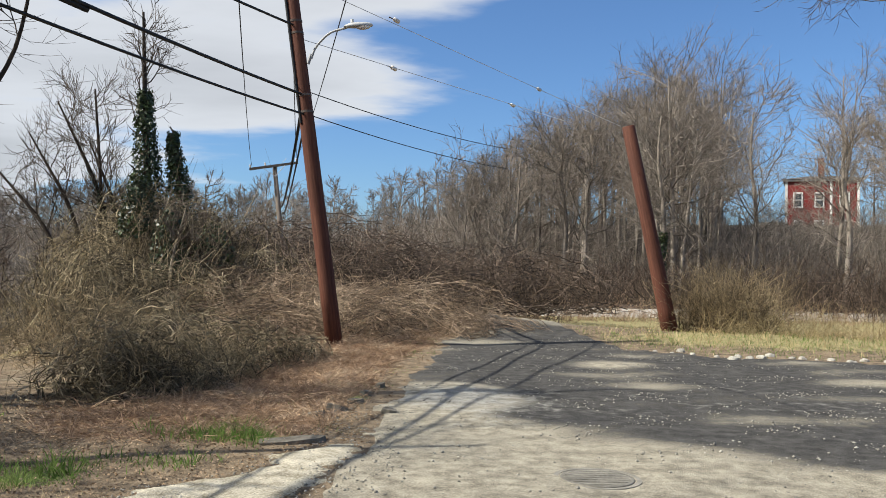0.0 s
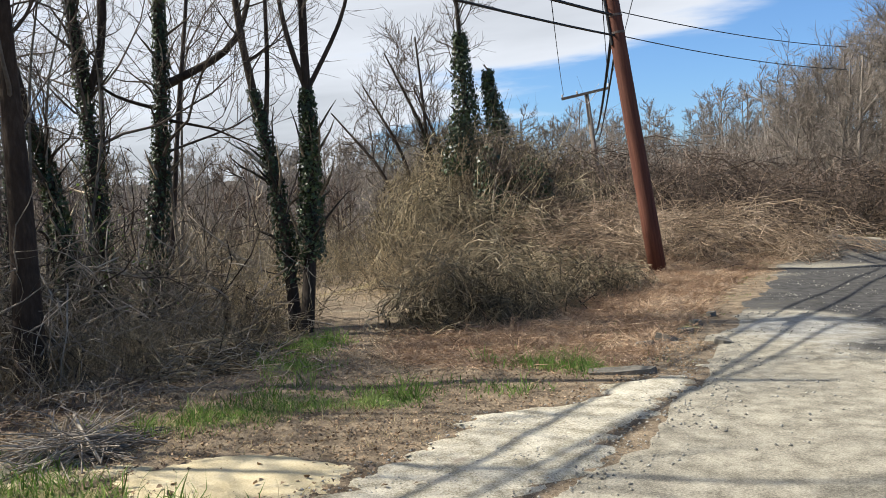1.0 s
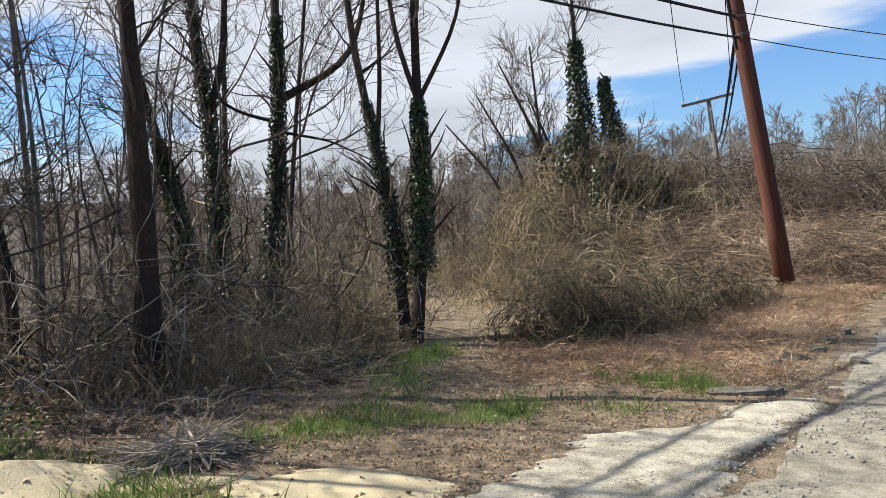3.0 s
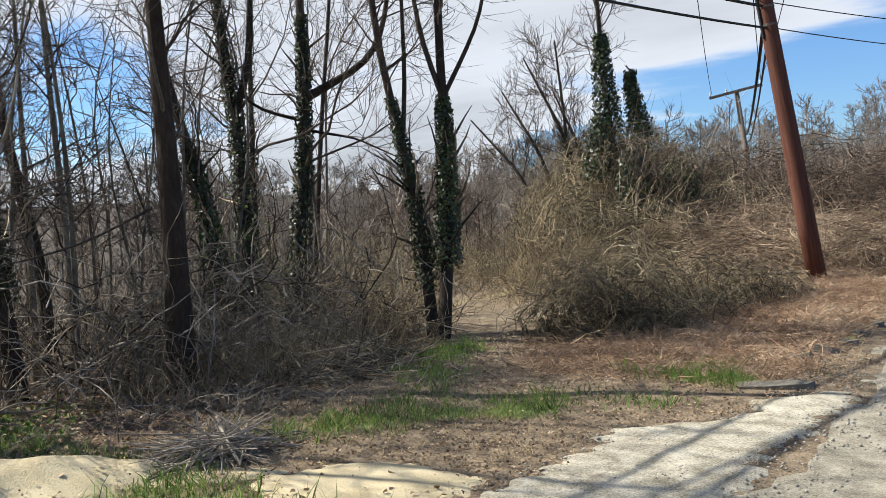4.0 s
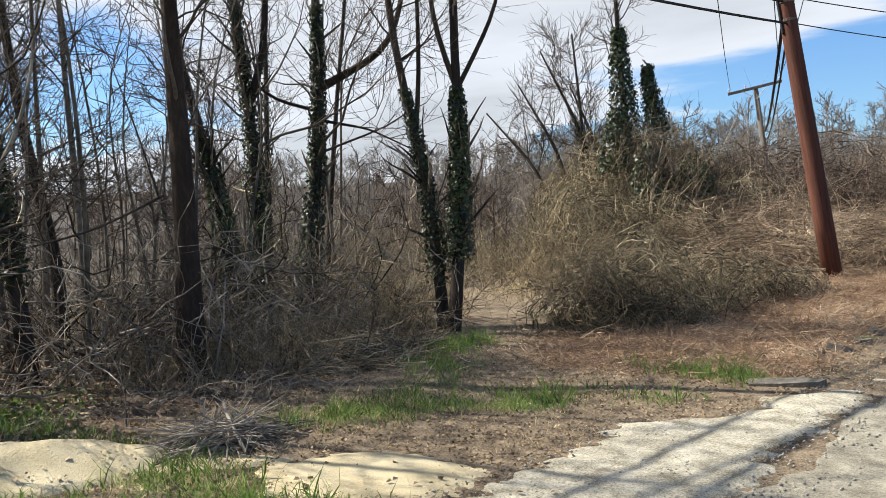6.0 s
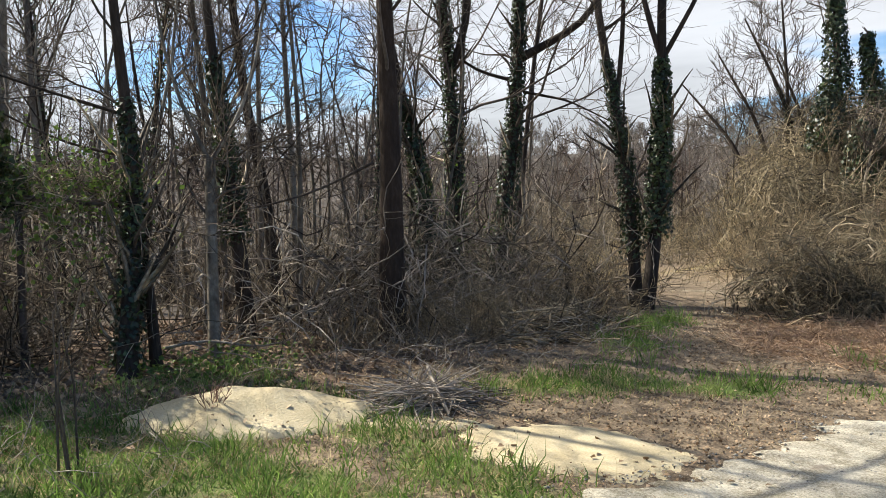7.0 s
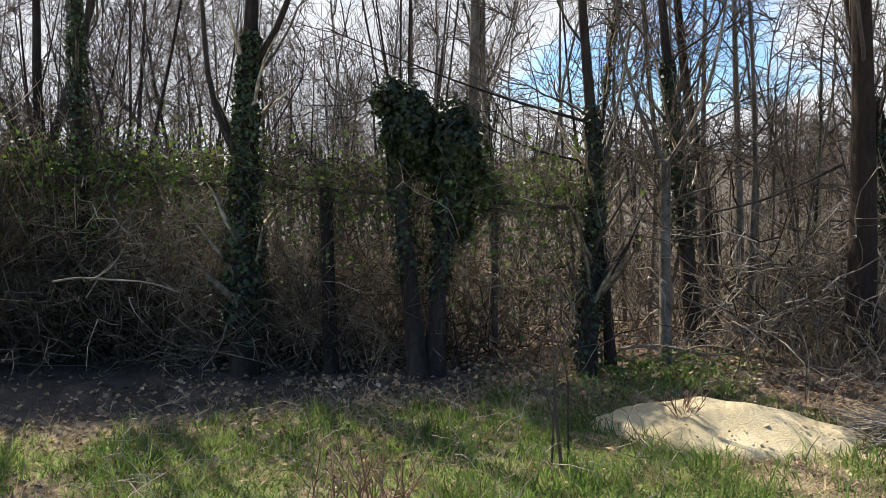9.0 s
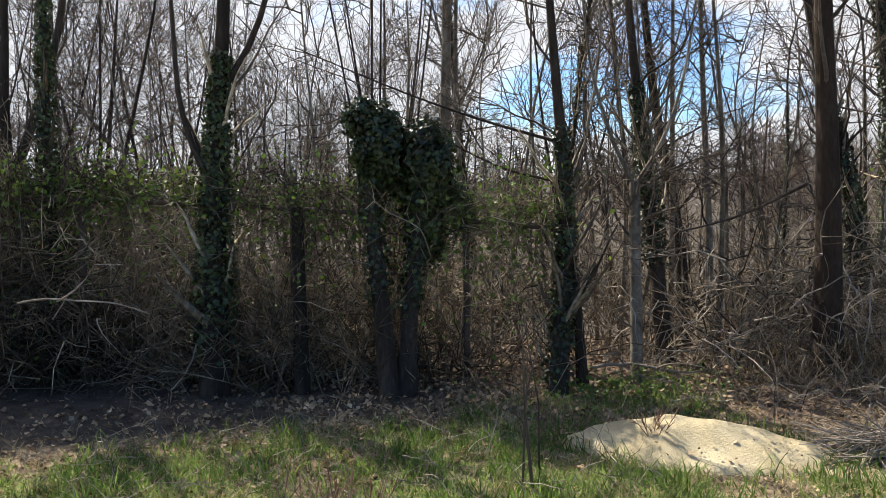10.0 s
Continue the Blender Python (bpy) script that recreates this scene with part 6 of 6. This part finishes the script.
def pebbles(name, label, seed, n, area, keep, size, material=STONE, lift=0.012):
    """Loose stones: squashed uneven eight-cornered lumps in one mesh."""
    rng = np.random.RandomState(seed)
    x0, x1, y0, y1 = area
    p = np.c_[rng.uniform(x0, x1, n), rng.uniform(y0, y1, n)]
    p = p[rng.rand(n) < keep(p[:, 0], p[:, 1])]
    k = len(p)
    s = rng.uniform(0, 1, k) ** 2.5 * (size[1] - size[0]) + size[0]
    ring = np.array([[1, 0, 0], [0, 1, 0], [-1, 0, 0], [0, -1, 0], [0, 0, 0.75], [0, 0, -0.6]])
    v = ring[None] * s[:, None, None] * rng.uniform(0.6, 1.25, (k, 6, 1))
    a = rng.uniform(0, 6.28, k)
    rot = np.stack([np.stack([np.cos(a), -np.sin(a)], -1), np.stack([np.sin(a), np.cos(a)], -1)], 1)
    v[..., :2] = np.einsum("kij,kvj->kvi", rot, v[..., :2])
    v = v + np.c_[p, land(p[:, 0], p[:, 1]) + lift + s * 0.25][:, None]
    f = np.array([[0, 1, 4], [1, 2, 4], [2, 3, 4], [3, 0, 4], [1, 0, 5], [2, 1, 5], [3, 2, 5], [0, 3, 5]])
    return tagged(new(name, mesh_of(name, v.reshape(-1, 3), (f[None] + np.arange(k)[:, None, None] * 6).reshape(-1, 3), material)), label, "gravel", kind="stuff")


pebbles("gravel", "loose pale gravel on the crumbling apron", 421, 15000, (-3.0, 0.4, 2.6, 9.6), lambda x, y: np.clip((apron_field(x, y) > -0.1) * 0.8 + (np.abs(x - edge_of_road(y)) < 0.5) * 0.5, 0, 1), (0.003, 0.015))
pebbles("gravel", "loose gravel strewn over the dark road", 422, 52000, (-0.8, 16, 5.5, 20), lambda x, y: (road_field(x, y) > 0.1) * np.clip(0.16 + 0.55 * wobble(x, y, 1.1, 17) * smooth01(6.5, 8.5, y + 0.3 * x), 0, 1), (0.005, 0.022))
rng = np.random.RandomState(433)
for k in range(26):
    x = 4.3 + 6.2 * (k + rng.rand()) / 26
    y, s = float(island_front(x)) + rng.normal() * 0.2 + 0.05, rng.uniform(0.04, 0.11)
    bm = bmesh.new()
    bmesh.ops.create_icosphere(bm, subdivisions=2, radius=s)
    for v in bm.verts:
        v.co = v.co * (1 + 0.28 * noise.noise(v.co * (1.6 / s) + Vector((k * 3.1, 0, 0)))) * 1.0
        v.co.z *= 0.7
    me = bpy.data.meshes.new("stone")
    bm.to_mesh(me)
    bm.free()
    me.materials.append(STONE)
    st = tagged(new("stone", me), "rough pale stone edging the grassy knoll", "stone", "stones round the knoll")
    st.location = (x, y, landz(x, y) + s * 0.05)

# dry shrubs by the sawn-off pole
undergrowth("undergrowth", "dry brush beside the sawn-off pole", 501, around(7.4, 21.8, 1.3, 0.8, 1100), (0.8, 2.3), (0.004, 0.009), BUSHWOOD, lean=0.35, twigs=2)
undergrowth("undergrowth", "low dry brush on the knoll", 502, around(9.5, 20.6, 3.2, 1.2, 700), (0.3, 1.1), (0.004, 0.008), REED, lean=0.4, twigs=1)
undergrowth("undergrowth", "reddish dry weeds behind the grassy stretch", 503, belt([(-2, 38), (8, 40), (20, 41)], 1.0, 1100), (0.4, 1.6), (0.008, 0.016), STRAW, lean=0.35, twigs=1)


def low_leaves(name, label, seed, n, centre, size, material, scale):
    """A loose low cluster of fresh leaves."""
    rng = np.random.RandomState(seed)
    u = rng.normal(size=(n, 3)) * 0.5 * np.array(size)
    p = np.array(centre) + u
    p[:, 2] = np.maximum(p[:, 2], land(p[:, 0], p[:, 1]) + 0.01)
    return tagged(new(name, mesh_of(name, *leaves(p, unit(rng.normal(size=(n, 3)) * 0.6 + [0.3, 0, 0.8]), rng.uniform(*scale, n), rng), material)), label, "plants", kind="stuff")


low_leaves("ground_plants", "green leafy ground plants round the birch's foot", 601, 700, (-6.45, 3.9, 0.04), (0.5, 1.0, 0.1), VINELEAF, (0.025, 0.05))
low_leaves("climber_leaves", "fresh green climber leaves beside the fence end", 602, 420, (-7.15, 3.15, 1.55), (0.35, 0.5, 0.4), VINELEAF, (0.025, 0.05))
low_leaves("climber_leaves", "green climber leaves low on the trunks", 603, 500, (-7.7, 8.2, 0.9), (0.6, 0.7, 0.9), VINELEAF, (0.025, 0.05))


# ---------------------------------------------------------------- crooked dead branches caught in the thicket
def crooked(name, label, seed, spots, top, length, r, material):
    g = np.random.RandomState(seed)
    xy = spots(g)
    n = len(xy)
    z = np.array([landz(x, y) for x, y in xy]) + top * g.rand(n) ** 1.5
    d = unit(g.normal(size=(n, 3)) * [1, 1, 0.75])
    step = g.uniform(length[0], length[1], (n, 1)) / 6
    line = [np.c_[xy, z]]
    for j in range(6):
        d = unit(d + g.normal(size=d.shape) * 0.34 - [0, 0, 0.05])
        line.append(line[-1] + d * step)
    P = np.stack(line, 1)
    R = g.uniform(r[0], r[1], (n, 1)) * np.linspace(1, 0.35, 7)
    Q, S = sprout(g, P, R, n * 2, 0.25, 0.95, (length[0] * 0.25, length[1] * 0.35), (25, 70), 4, 0.1, 0.25, tip=r[0] * 0.4)
    return tagged(new(name, mesh_of(name, *joined(tubes(P, R), tubes(Q, S)), material)), label, "dead branches", kind="stuff")


crooked("dead_branches", "crooked grey dead branches tangled at the wood's edge", 701, belt([(-6.9, 4.2), (-6.6, 5.8), (-6.7, 7.2), (-6.5, 8.6), (-6.0, 9.3)], 0.4, 420), 1.1, (0.5, 1.6), (0.004, 0.012), STICK)
crooked("dead_branches", "dark crooked stems standing in the thicket at the wood's edge", 707, belt([(-7.3, 4.4), (-7.0, 6.0), (-7.2, 7.4), (-6.9, 8.8), (-6.2, 9.6)], 0.4, 90), 1.5, (0.8, 2.2), (0.006, 0.015), BARK)
crooked("dead_branches", "crooked dead branches behind the vine-covered fence", 702, belt([(-9.4, -1.6), (-8.5, 0.2), (-7.8, 1.8), (-7.4, 3.2)], 0.35, 170), 1.3, (0.4, 1.3), (0.003, 0.008), STICK)
undergrowth("undergrowth", "dense dark tangle of stems at the fence's end", 703, around(-9.7, -1.3, 0.9, 1.1, 700), (1.5, 3.0), (0.004, 0.01), DARKBRUSH, lean=0.35, twigs=3)
crooked("dead_branches", "crooked pale stems standing out of the shrub", 704, around(-3.7, 10.6, 0.8, 1.3, 200), 1.0, (0.5, 1.2), (0.003, 0.008), BUSHWOOD)
crooked("dead_branches", "thin dead twigs and reddish stalks lying in the grass", 705, around(-4.7, 0.9, 1.5, 1.9, 420), 0.16, (0.15, 0.6), (0.0015, 0.004), STICK)
crooked("dead_branches", "thin dead twigs strewn over the leaf litter", 706, belt([(-5.6, 4.6), (-5.2, 6.4), (-4.6, 7.4)], 0.5, 320), 0.16, (0.2, 0.8), (0.002, 0.006), STICK)
